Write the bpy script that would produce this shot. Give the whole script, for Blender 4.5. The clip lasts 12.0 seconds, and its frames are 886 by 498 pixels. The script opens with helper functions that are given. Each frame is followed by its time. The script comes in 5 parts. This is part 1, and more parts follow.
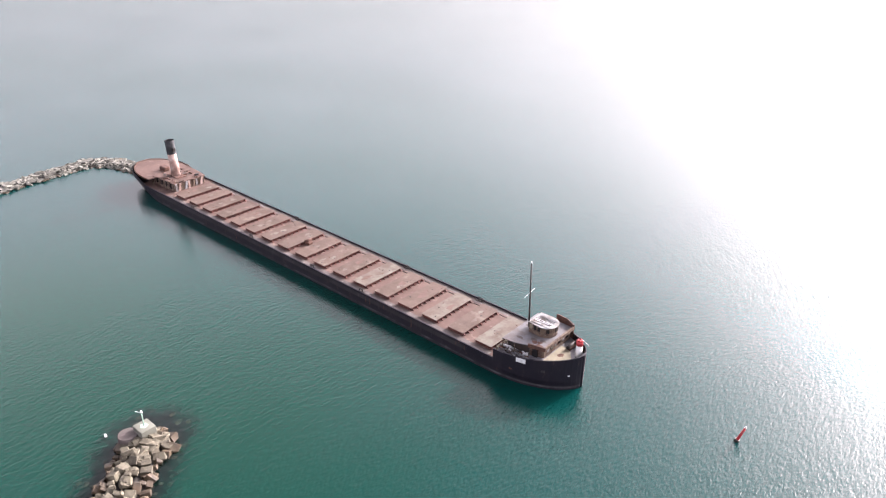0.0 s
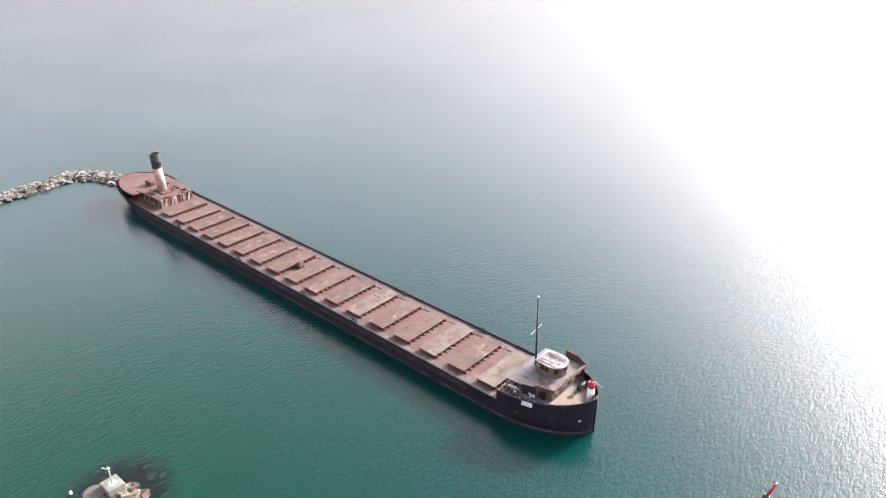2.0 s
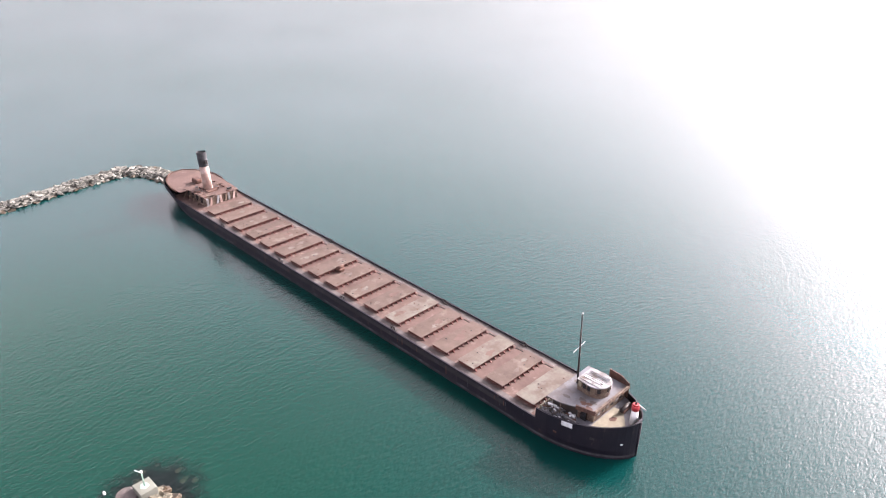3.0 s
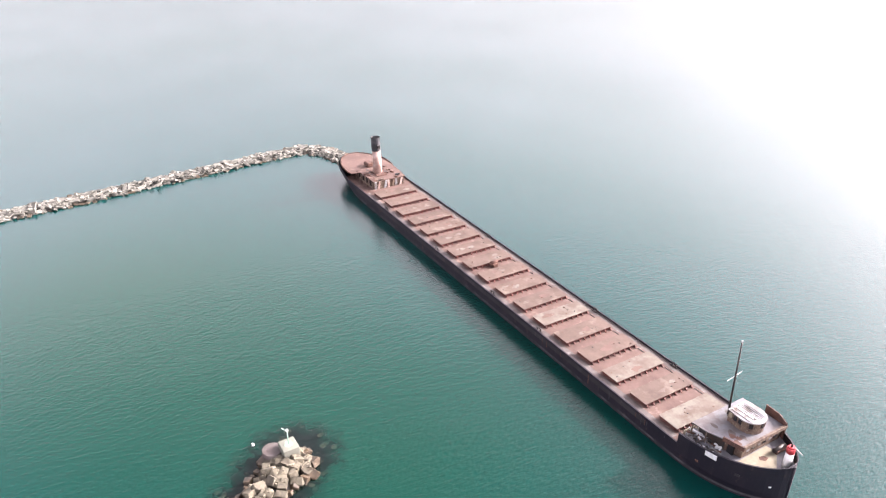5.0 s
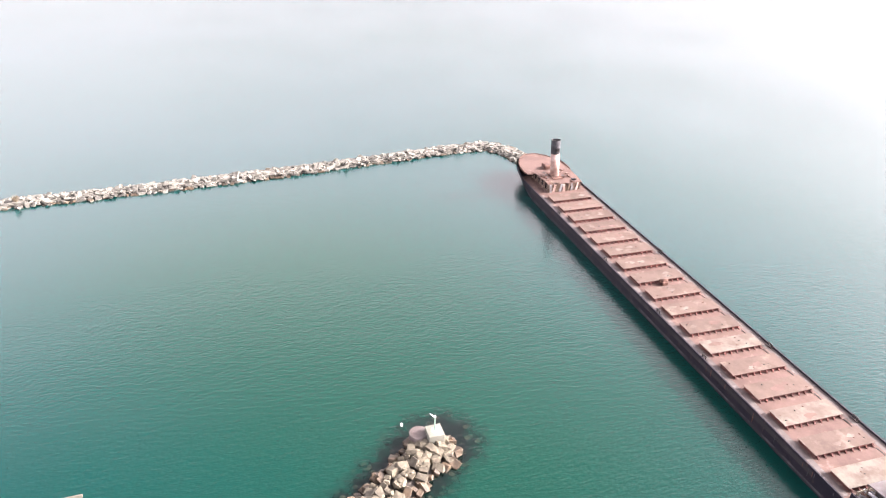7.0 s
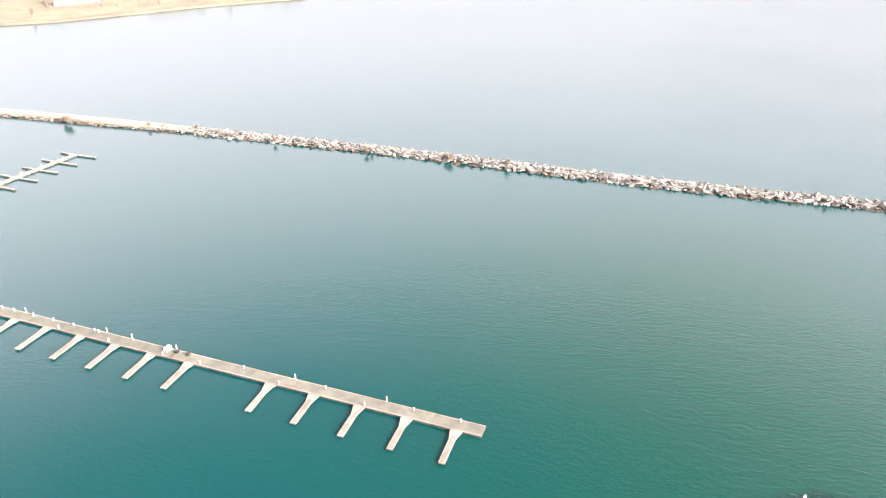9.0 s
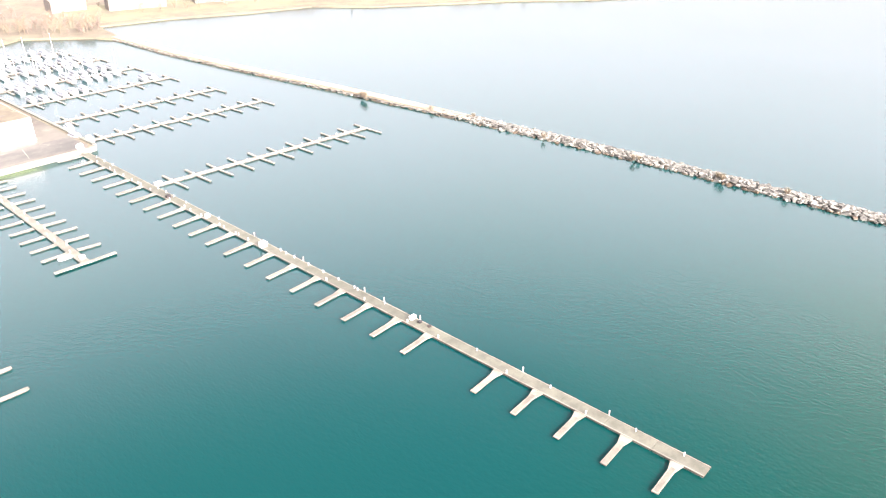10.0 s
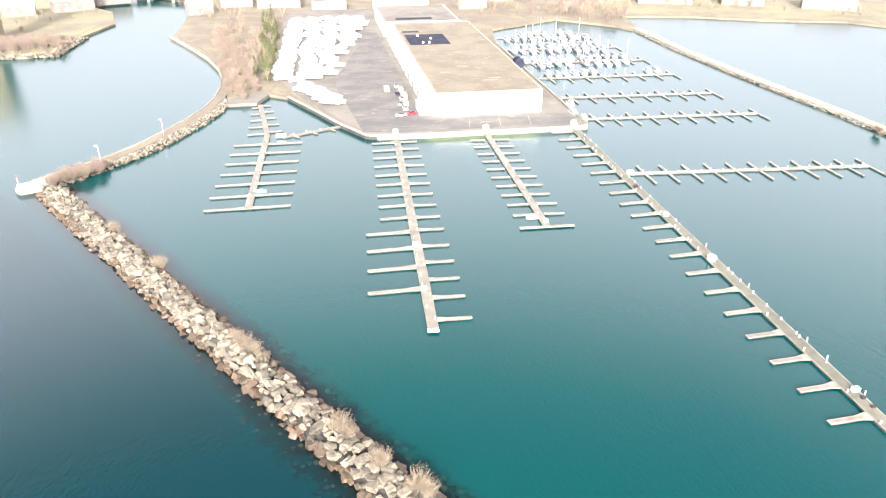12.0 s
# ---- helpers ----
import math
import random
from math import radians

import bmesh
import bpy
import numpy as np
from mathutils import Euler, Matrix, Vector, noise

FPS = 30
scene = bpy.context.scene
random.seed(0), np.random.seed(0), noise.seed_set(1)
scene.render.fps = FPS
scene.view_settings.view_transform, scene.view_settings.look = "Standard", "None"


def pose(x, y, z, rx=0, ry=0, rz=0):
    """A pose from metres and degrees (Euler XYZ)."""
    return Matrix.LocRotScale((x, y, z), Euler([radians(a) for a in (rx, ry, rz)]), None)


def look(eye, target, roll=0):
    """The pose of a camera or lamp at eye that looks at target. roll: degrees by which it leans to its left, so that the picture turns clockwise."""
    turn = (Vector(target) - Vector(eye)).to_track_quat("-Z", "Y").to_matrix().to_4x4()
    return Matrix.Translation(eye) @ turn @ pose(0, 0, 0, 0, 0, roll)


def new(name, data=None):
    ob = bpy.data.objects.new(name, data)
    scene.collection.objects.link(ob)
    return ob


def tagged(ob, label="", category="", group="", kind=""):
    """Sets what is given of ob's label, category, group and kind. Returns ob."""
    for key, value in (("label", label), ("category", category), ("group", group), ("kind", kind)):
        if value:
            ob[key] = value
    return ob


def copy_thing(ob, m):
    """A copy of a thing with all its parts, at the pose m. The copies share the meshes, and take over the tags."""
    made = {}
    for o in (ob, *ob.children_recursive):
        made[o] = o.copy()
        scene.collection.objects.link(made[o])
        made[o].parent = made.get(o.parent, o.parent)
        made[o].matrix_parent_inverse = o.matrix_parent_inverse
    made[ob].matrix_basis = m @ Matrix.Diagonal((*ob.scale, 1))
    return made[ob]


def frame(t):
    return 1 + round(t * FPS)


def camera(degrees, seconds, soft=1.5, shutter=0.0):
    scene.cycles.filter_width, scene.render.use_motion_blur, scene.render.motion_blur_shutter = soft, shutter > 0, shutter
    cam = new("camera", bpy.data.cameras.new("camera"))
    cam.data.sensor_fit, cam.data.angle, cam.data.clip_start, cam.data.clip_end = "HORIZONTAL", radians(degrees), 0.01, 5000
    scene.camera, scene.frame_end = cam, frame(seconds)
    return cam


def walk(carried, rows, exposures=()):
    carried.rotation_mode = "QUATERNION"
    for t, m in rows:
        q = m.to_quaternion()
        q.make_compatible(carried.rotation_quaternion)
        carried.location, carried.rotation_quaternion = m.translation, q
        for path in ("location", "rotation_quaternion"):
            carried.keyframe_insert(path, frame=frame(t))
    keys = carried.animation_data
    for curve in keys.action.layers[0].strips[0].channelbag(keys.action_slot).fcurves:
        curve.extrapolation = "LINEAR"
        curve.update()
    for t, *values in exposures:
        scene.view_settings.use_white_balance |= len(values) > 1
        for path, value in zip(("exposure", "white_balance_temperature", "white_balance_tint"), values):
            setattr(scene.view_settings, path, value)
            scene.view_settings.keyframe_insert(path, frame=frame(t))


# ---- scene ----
cam = camera(61.84, 12.0, 1.2)

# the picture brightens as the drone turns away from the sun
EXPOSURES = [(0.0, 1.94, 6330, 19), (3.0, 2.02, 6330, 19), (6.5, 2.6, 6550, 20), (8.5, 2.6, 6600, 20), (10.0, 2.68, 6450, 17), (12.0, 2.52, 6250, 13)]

# seconds, place of the drone, pitch, roll, yaw
PATH = [
    (0.0, 57.83, -111.62, 94.05, -27.09, 0.48, 40.52),
    (0.5, 56.04, -108.95, 94.25, -27.23, 0.33, 40.66),
    (1.0, 53.90, -105.84, 94.44, -27.38, 0.18, 40.83),
    (1.5, 51.53, -102.41, 94.50, -27.51, 0.03, 40.99),
    (2.0, 49.23, -99.15, 94.58, -27.58, -0.08, 41.10),
    (2.5, 47.40, -96.84, 94.75, -27.61, -0.02, 41.84),
    (3.0, 46.65, -95.73, 94.78, -27.64, -0.01, 44.96),
    (3.5, 46.31, -95.18, 94.72, -27.67, 0.03, 48.20),
    (4.0, 46.35, -95.13, 94.58, -27.68, 0.10, 51.58),
    (4.5, 46.56, -95.31, 94.44, -27.70, 0.18, 55.05),
    (5.0, 46.73, -95.41, 94.39, -27.72, 0.25, 58.59),
    (5.5, 46.83, -95.39, 94.42, -27.74, 0.32, 62.19),
    (6.0, 46.84, -95.38, 94.46, -27.77, 0.39, 65.60),
    (6.5, 46.80, -95.40, 94.46, -27.77, 0.47, 68.97),
    (6.7, 46.77, -95.42, 94.45, -27.77, 0.51, 70.27),
    (7.1, 46.86, -95.60, 94.32, -27.69, 0.47, 74.31),
    (7.5, 47.09, -95.90, 94.11, -27.57, 0.32, 80.16),
    (7.9, 47.34, -96.20, 93.92, -27.45, 0.15, 87.40),
    (8.3, 47.50, -96.35, 93.86, -27.40, 0.05, 95.62),
    (8.5, 47.52, -96.35, 93.89, -27.41, 0.04, 100.06),
    (9.0, 47.58, -96.30, 93.97, -27.42, 0.03, 110.52),
    (9.5, 47.68, -96.24, 94.05, -27.42, 0.06, 121.41),
    (10.0, 47.81, -96.27, 94.10, -27.40, 0.15, 131.96),
    (10.5, 47.96, -96.39, 94.14, -27.44, 0.26, 142.35),
    (11.0, 48.10, -96.51, 94.20, -27.51, 0.39, 152.32),
    (11.5, 48.14, -96.58, 94.25, -27.58, 0.49, 161.19),
    (12.0, 48.05, -96.60, 94.29, -27.63, 0.52, 169.52),
]
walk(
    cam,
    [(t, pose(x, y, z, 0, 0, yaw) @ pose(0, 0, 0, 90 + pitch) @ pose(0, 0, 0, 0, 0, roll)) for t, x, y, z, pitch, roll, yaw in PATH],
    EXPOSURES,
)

# ---------------------------------------------------------------- light
HAZE_LOW, HAZE_HIGH = 4.6, 0.0
SUN_AZ, SUN_EL = -11.0, 25.5  # degrees: azimuth to the left of +y, height
world = bpy.data.worlds.new("hazy_sky")
scene.world = world
world.use_nodes = True
wn = world.node_tree.nodes
sky = wn.new("ShaderNodeTexSky")
sky.sky_type, sky.sun_disc = "NISHITA", False
sky.sun_elevation, sky.sun_rotation = radians(SUN_EL), radians(-SUN_AZ)
sky.air_density, sky.dust_density, sky.ozone_density = 1.2, 10.0, 1.0
wn["Background"].inputs["Strength"].default_value = 0.15
# thin high haze takes part of the sky's colour away
grey, haze = wn.new("ShaderNodeRGBToBW"), wn.new("ShaderNodeMix")
haze.data_type = "RGBA"
haze.inputs["Factor"].default_value = 0.8
world.node_tree.links.new(sky.outputs[0], grey.inputs[0])
world.node_tree.links.new(sky.outputs[0], haze.inputs["A"])
veil = wn.new("ShaderNodeMath")
veil.operation = "MULTIPLY_ADD"
veil.inputs[1].default_value = 0.54
# the haze is thick towards the horizon and thins out overhead
up, height_, thin = wn.new("ShaderNodeTexCoord"), wn.new("ShaderNodeSeparateXYZ"), wn.new("ShaderNodeMapRange")
thin.interpolation_type = "SMOOTHSTEP"
for socket, value in zip(("From Min", "From Max", "To Min", "To Max"), (0.44, 0.66, HAZE_LOW, HAZE_HIGH)):
    thin.inputs[socket].default_value = value
world.node_tree.links.new(up.outputs["Generated"], height_.inputs[0])
world.node_tree.links.new(height_.outputs["Z"], thin.inputs["Value"])
low = wn.new("ShaderNodeMapRange")  # the thick air dims the sky just above the lake
low.interpolation_type = "SMOOTHSTEP"
for socket, value in zip(("From Min", "From Max", "To Min", "To Max"), (0.02, 0.42, 0.28, 1.0)):
    low.inputs[socket].default_value = value
dim = wn.new("ShaderNodeMath")
dim.operation = "MULTIPLY"
world.node_tree.links.new(height_.outputs["Z"], low.inputs["Value"])
world.node_tree.links.new(thin.outputs[0], dim.inputs[0])
world.node_tree.links.new(low.outputs[0], dim.inputs[1])
world.node_tree.links.new(dim.outputs[0], veil.inputs[2])
glow = wn.new("ShaderNodeMath")  # wide bright aureole of the veiled sun
glow.operation = "POWER"
glow.inputs[1].default_value = 1.16
world.node_tree.links.new(grey.outputs[0], glow.inputs[0])
world.node_tree.links.new(glow.outputs[0], veil.inputs[0])
rosy = wn.new("ShaderNodeMix")
rosy.data_type, rosy.blend_type = "RGBA", "MULTIPLY"
rosy.inputs["Factor"].default_value, rosy.inputs["B"].default_value = 1.0, (1.06, 0.985, 1.0, 1)
world.node_tree.links.new(veil.outputs[0], rosy.inputs["A"])
world.node_tree.links.new(rosy.outputs["Result"], haze.inputs["B"])
world.node_tree.links.new(haze.outputs["Result"], wn["Background"].inputs["Color"])

sun = new("sun", bpy.data.lights.new("sun", "SUN"))
sun.data.energy, sun.data.angle, sun.data.color = 2.25, radians(3.0), (1.0, 0.94, 0.86)
sun_from = Vector((-math.sin(radians(SUN_AZ)) * math.cos(radians(SUN_EL)), math.cos(radians(SUN_AZ)) * math.cos(radians(SUN_EL)), math.sin(radians(SUN_EL))))
sun.matrix_world = look(sun_from * 500, (0, 0, 0))


# ---------------------------------------------------------------- materials
def material(name, colour, rough=0.8, metal=0.0, second=None, scale=1.0, third=None, fine=6.0, bump=0.0, vary=0.0, spec=0.5, mix=(0.42, 0.62), third_mix=(0.58, 0.7), third_scale=3.7, stretch=(1, 1, 1)):
    """Base colour with patches of a second colour, spots of a third, relief, and a difference from piece to piece."""
    m = bpy.data.materials.new(name)
    m.use_nodes = True
    t, nodes = m.node_tree, m.node_tree.nodes
    bsdf = nodes["Principled BSDF"]
    bsdf.inputs["Roughness"].default_value, bsdf.inputs["Metallic"].default_value = rough, metal
    bsdf.inputs["Specular IOR Level"].default_value = spec
    geo = nodes.new("ShaderNodeNewGeometry")
    place = nodes.new("ShaderNodeMapping")
    place.inputs["Scale"].default_value = stretch
    t.links.new(geo.outputs["Position"], place.inputs["Vector"])

    def noise_ramp(size, low, high, detail=6.0):
        n = nodes.new("ShaderNodeTexNoise")
        n.inputs["Scale"].default_value, n.inputs["Detail"].default_value, n.inputs["Roughness"].default_value = size, detail, 0.62
        t.links.new(place.outputs[0], n.inputs["Vector"])
        r = nodes.new("ShaderNodeMapRange")
        r.inputs["From Min"].default_value, r.inputs["From Max"].default_value = low, high
        t.links.new(n.outputs["Fac"], r.inputs["Value"])
        return r.outputs[0]

    def blend(fac, a, b, mode="MIX"):
        x = nodes.new("ShaderNodeMix")
        x.data_type, x.blend_type = "RGBA", mode
        for socket, value in ((x.inputs["Factor"], fac), (x.inputs["A"], a), (x.inputs["B"], b)):
            if isinstance(value, bpy.types.NodeSocket):
                t.links.new(value, socket)
            elif isinstance(value, tuple):
                socket.default_value = (*value[:3], 1)
            else:
                socket.default_value = value
        return x.outputs["Result"]

    out = colour
    if second:
        out = blend(noise_ramp(scale, *mix), out, second)
    if third:
        out = blend(noise_ramp(scale * third_scale, *third_mix), out, third)
    grain = noise_ramp(fine, 0.25, 0.75)
    out = blend(0.35, out, blend(grain, (0.45, 0.45, 0.45), (1, 1, 1)), "MULTIPLY")
    if vary:
        info = nodes.new("ShaderNodeObjectInfo")
        add = nodes.new("ShaderNodeMath")
        add.operation = "ADD"
        t.links.new(info.outputs["Random"], add.inputs[0])
        t.links.new(geo.outputs["Random Per Island"], add.inputs[1])
        frac = nodes.new("ShaderNodeMath")
        frac.operation = "FRACT"
        t.links.new(add.outputs[0], frac.inputs[0])
        r = nodes.new("ShaderNodeMapRange")
        r.inputs["To Min"].default_value, r.inputs["To Max"].default_value = 1 - vary, 1.0
        t.links.new(frac.outputs[0], r.inputs["Value"])
        out = blend(1.0, out, blend(r.outputs[0], (0, 0, 0), (1, 1, 1)), "MULTIPLY")
    if isinstance(out, tuple):
        bsdf.inputs["Base Color"].default_value = (*out, 1)
    else:
        t.links.new(out, bsdf.inputs["Base Color"])
    if bump:
        b = nodes.new("ShaderNodeBump")
        b.inputs["Strength"].default_value, b.inputs["Distance"].default_value = 0.6, bump
        t.links.new(grain, b.inputs["Height"])
        t.links.new(b.outputs[0], bsdf.inputs["Normal"])
    return m


def water_material():
    """Green lake water: wind ripples in two sizes, and the dark stones of the bed where it is shallow along the jetty."""
    m = bpy.data.materials.new("lake_water")
    m.use_nodes = True
    t, nodes = m.node_tree, m.node_tree.nodes
    bsdf = nodes["Principled BSDF"]
    bsdf.inputs["Roughness"].default_value, bsdf.inputs["IOR"].default_value = WATER_ROUGH, 1.33
    geo = nodes.new("ShaderNodeNewGeometry")

    def noise_at(scale, detail, rough=0.55, stretch=(1, 1, 1), turn=0.0, distort=0.0):
        p = nodes.new("ShaderNodeMapping")
        p.inputs["Scale"].default_value, p.inputs["Rotation"].default_value = stretch, (0, 0, radians(turn))
        n = nodes.new("ShaderNodeTexNoise")
        n.inputs["Scale"].default_value, n.inputs["Detail"].default_value = scale, detail
        n.inputs["Roughness"].default_value, n.inputs["Distortion"].default_value = rough, distort
        t.links.new(geo.outputs["Position"], p.inputs["Vector"])
        t.links.new(p.outputs[0], n.inputs["Vector"])
        return n.outputs["Fac"]

    def maths(op, a, b=None, c=None, clamp=False):
        n = nodes.new("ShaderNodeMath")
        n.operation, n.use_clamp = op, clamp
        for i, v in enumerate((a, b, c)):
            if v is None:
                continue
            if isinstance(v, bpy.types.NodeSocket):
                t.links.new(v, n.inputs[i])
            else:
                n.inputs[i].default_value = v
        return n.outputs[0]

    def colour_mix(fac, a, b):
        x = nodes.new("ShaderNodeMix")
        x.data_type = "RGBA"
        t.links.new(fac, x.inputs["Factor"])
        for socket, v in ((x.inputs["A"], a), (x.inputs["B"], b)):
            if isinstance(v, tuple):
                socket.default_value = (*v, 1)
            else:
                t.links.new(v, socket)
        return x.outputs["Result"]

    sep = nodes.new("ShaderNodeSeparateXYZ")
    t.links.new(geo.outputs["Position"], sep.inputs[0])
    X, Y = sep.outputs[0], sep.outputs[1]

    def from_line(p, q):
        """Distance of the water's surface from the straight line p to q."""
        dx, dy = q[0] - p[0], q[1] - p[1]
        l2 = dx * dx + dy * dy
        s = maths("DIVIDE", maths("ADD", maths("MULTIPLY", maths("SUBTRACT", X, p[0]), dx), maths("MULTIPLY", maths("SUBTRACT", Y, p[1]), dy)), l2, clamp=True)
        ex = maths("SUBTRACT", X, maths("MULTIPLY_ADD", s, dx, p[0]))
        ey = maths("SUBTRACT", Y, maths("MULTIPLY_ADD", s, dy, p[1]))
        return maths("SQRT", maths("ADD", maths("MULTIPLY", ex, ex), maths("MULTIPLY", ey, ey)))

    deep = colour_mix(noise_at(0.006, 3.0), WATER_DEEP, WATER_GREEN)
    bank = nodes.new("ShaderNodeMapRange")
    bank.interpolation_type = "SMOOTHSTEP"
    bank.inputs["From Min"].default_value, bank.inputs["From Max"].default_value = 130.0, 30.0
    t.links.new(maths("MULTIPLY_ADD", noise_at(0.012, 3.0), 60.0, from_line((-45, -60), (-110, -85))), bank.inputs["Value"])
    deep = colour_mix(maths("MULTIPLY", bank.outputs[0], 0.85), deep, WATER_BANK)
    outside = nodes.new("ShaderNodeMapRange")
    outside.interpolation_type = "SMOOTHSTEP"
    outside.inputs["From Min"].default_value, outside.inputs["From Max"].default_value = 2.0, 14.0
    side = maths("ADD", maths("MULTIPLY", maths("SUBTRACT", X, 87.4), 0.82), maths("MULTIPLY", maths("ADD", Y, 262.9), 0.57))
    t.links.new(side, outside.inputs["Value"])
    south = nodes.new("ShaderNodeMapRange")
    south.interpolation_type = "SMOOTHSTEP"
    south.inputs["From Min"].default_value, south.inputs["From Max"].default_value = -100.0, -170.0
    t.links.new(Y, south.inputs["Value"])
    deep = colour_mix(maths("MULTIPLY", maths("MULTIPLY", outside.outputs[0], south.outputs[0]), 0.8), deep, (0.0001, 0.0120, 0.0160))
    far = maths("MINIMUM", maths("MINIMUM", from_line(JETTY[0], JETTY[1]), from_line(JETTY[1], JETTY[2])), maths("MINIMUM", from_line(JETTY[2], JETTY[3]), from_line(JETTY[3], JETTY[4])))
    wobble = noise_at(0.35, 4.0, 0.6)
    reach = maths("MULTIPLY_ADD", wobble, 9.0, far)
    shoal = nodes.new("ShaderNodeMapRange")
    shoal.interpolation_type = "SMOOTHSTEP"
    shoal.inputs["From Min"].default_value, shoal.inputs["From Max"].default_value = 15.5, 9.0
    t.links.new(reach, shoal.inputs["Value"])
    cells = nodes.new("ShaderNodeTexVoronoi")
    cells.inputs["Scale"].default_value = 0.75
    t.links.new(geo.outputs["Position"], cells.inputs["Vector"])
    pick = nodes.new("ShaderNodeSeparateColor")
    t.links.new(cells.outputs["Color"], pick.inputs[0])
    lump = maths("MULTIPLY", maths("SUBTRACT", 0.52, cells.outputs["Distance"], clamp=True), 4.0, clamp=True)
    lump = maths("MULTIPLY", lump, maths("MULTIPLY", maths("SUBTRACT", pick.outputs[0], 0.45, clamp=True), 2.0, clamp=True))
    stones = colour_mix(lump, (0.002, 0.004, 0.004), (0.022, 0.024, 0.017))
    base = colour_mix(maths("MULTIPLY", shoal.outputs[0], 0.93), deep, stones)
    quay_shoal = nodes.new("ShaderNodeMapRange")
    quay_shoal.interpolation_type = "SMOOTHSTEP"
    quay_shoal.inputs["From Min"].default_value, quay_shoal.inputs["From Max"].default_value = 10.0, 3.0
    t.links.new(maths("MULTIPLY_ADD", wobble, 4.0, from_line((2, -364), (-34, -364))), quay_shoal.inputs["Value"])
    base = colour_mix(maths("MULTIPLY", quay_shoal.outputs[0], 0.6), base, (0.09, 0.12, 0.045))
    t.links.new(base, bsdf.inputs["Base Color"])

    ripples = maths("MULTIPLY_ADD", noise_at(0.8, 2.0, 0.5, (1.0, 0.28, 1.0), 24.0, 0.2), 0.65, noise_at(1.7, 3.0, 0.58, (1.0, 0.42, 1.0), 35.0, 0.3))
    ripples = maths("MULTIPLY_ADD", noise_at(3.1, 2.0, 0.5, (1.0, 0.5, 1.0), 8.0, 0.3), 0.5, ripples)
    swell = noise_at(0.07, 3.0, 0.5, (1.0, 0.4, 1.0), 15.0)
    patches = maths("MULTIPLY_ADD", noise_at(0.012, 2.0), 1.2, 0.25)
    calm = nodes.new("ShaderNodeMapRange")
    calm.interpolation_type = "SMOOTHSTEP"
    calm.inputs["From Min"].default_value, calm.inputs["From Max"].default_value = 20.0, -200.0
    calm.inputs["To Min"].default_value, calm.inputs["To Max"].default_value = 1.25, 0.5
    t.links.new(Y, calm.inputs["Value"])
    patches = maths("MULTIPLY", patches, calm.outputs[0])
    height = maths("ADD", maths("MULTIPLY", maths("MULTIPLY", ripples, patches), WATER_RIPPLE), maths("MULTIPLY", swell, WATER_SWELL))
    b = nodes.new("ShaderNodeBump")
    b.inputs["Strength"].default_value, b.inputs["Distance"].default_value = 1.0, 1.0
    t.links.new(height, b.inputs["Height"])
    t.links.new(b.outputs[0], bsdf.inputs["Normal"])
    return m


JETTY = [(130.9, -331.4), (87.4, -262.9), (39.4, -187.9), (-40.0, -80.0), (-52.5, -66.0)]
WATER_ROUGH, WATER_RIPPLE, WATER_SWELL = 0.16, 0.078, 0.06
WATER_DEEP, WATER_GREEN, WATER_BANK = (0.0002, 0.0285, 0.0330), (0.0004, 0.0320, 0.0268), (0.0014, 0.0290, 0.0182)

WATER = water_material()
HULL = material("black_hull_paint", (0.0085, 0.0072, 0.0145), 0.6, spec=0.3, second=(0.018, 0.014, 0.021), scale=0.25, third=(0.06, 0.04, 0.036), fine=1.5, bump=0.03, mix=(0.45, 0.7), third_mix=(0.6, 0.76), stretch=(1, 1, 0.35))
WATERLINE = material("scuffed_waterline", (0.060, 0.058, 0.066), 0.8, second=(0.014, 0.013, 0.017), scale=0.3, fine=2.0, mix=(0.35, 0.6))
STRAKE = material("grey_worn_strake", (0.030, 0.025, 0.031), 0.7, second=(0.017, 0.013, 0.017), scale=0.2, third=(0.075, 0.06, 0.058), fine=1.5, bump=0.02, vary=0.35, third_mix=(0.6, 0.74), stretch=(1, 1, 0.3))
DECK = material("rusty_deck_plate", (0.111, 0.065, 0.053), 0.85, second=(0.075, 0.040, 0.032), scale=0.12, third=(0.166, 0.116, 0.095), fine=1.2, bump=0.02)
HATCH = material("faded_oxide_hatch", (0.111, 0.073, 0.057), 0.85, second=(0.079, 0.048, 0.036), scale=0.22, third=(0.165, 0.130, 0.102), fine=1.6, bump=0.02, vary=0.22, third_mix=(0.56, 0.70), third_scale=1.3)
HATCH_SIDE = material("red_oxide_coaming", (0.118, 0.037, 0.030), 0.85, second=(0.066, 0.024, 0.021), scale=0.4, fine=2.0)
MARGIN = material("grey_deck_margin", (0.115, 0.098, 0.093), 0.85, second=(0.070, 0.051, 0.048), scale=0.3, fine=1.5, bump=0.02, third=(0.200, 0.183, 0.177), vary=0.3, third_mix=(0.6, 0.7), third_scale=1.7)
BOWDECK = material("pale_grey_deck", (0.147, 0.148, 0.165), 0.85, second=(0.104, 0.090, 0.090), scale=0.3, fine=2.0, bump=0.02)
TANDECK = material("tan_deck_plate", (0.253, 0.226, 0.165), 0.85, second=(0.196, 0.168, 0.120), scale=0.4, fine=2.0)
RUSTWALL = material("peeling_rusty_wall", (0.138, 0.098, 0.070), 0.85, second=(0.053, 0.026, 0.021), scale=0.9, third=(0.252, 0.234, 0.198), fine=2.5, bump=0.02)
WHITEROOF = material("weathered_white_roof", (0.246, 0.247, 0.256), 0.7, second=(0.123, 0.102, 0.092), scale=0.5, fine=2.0)
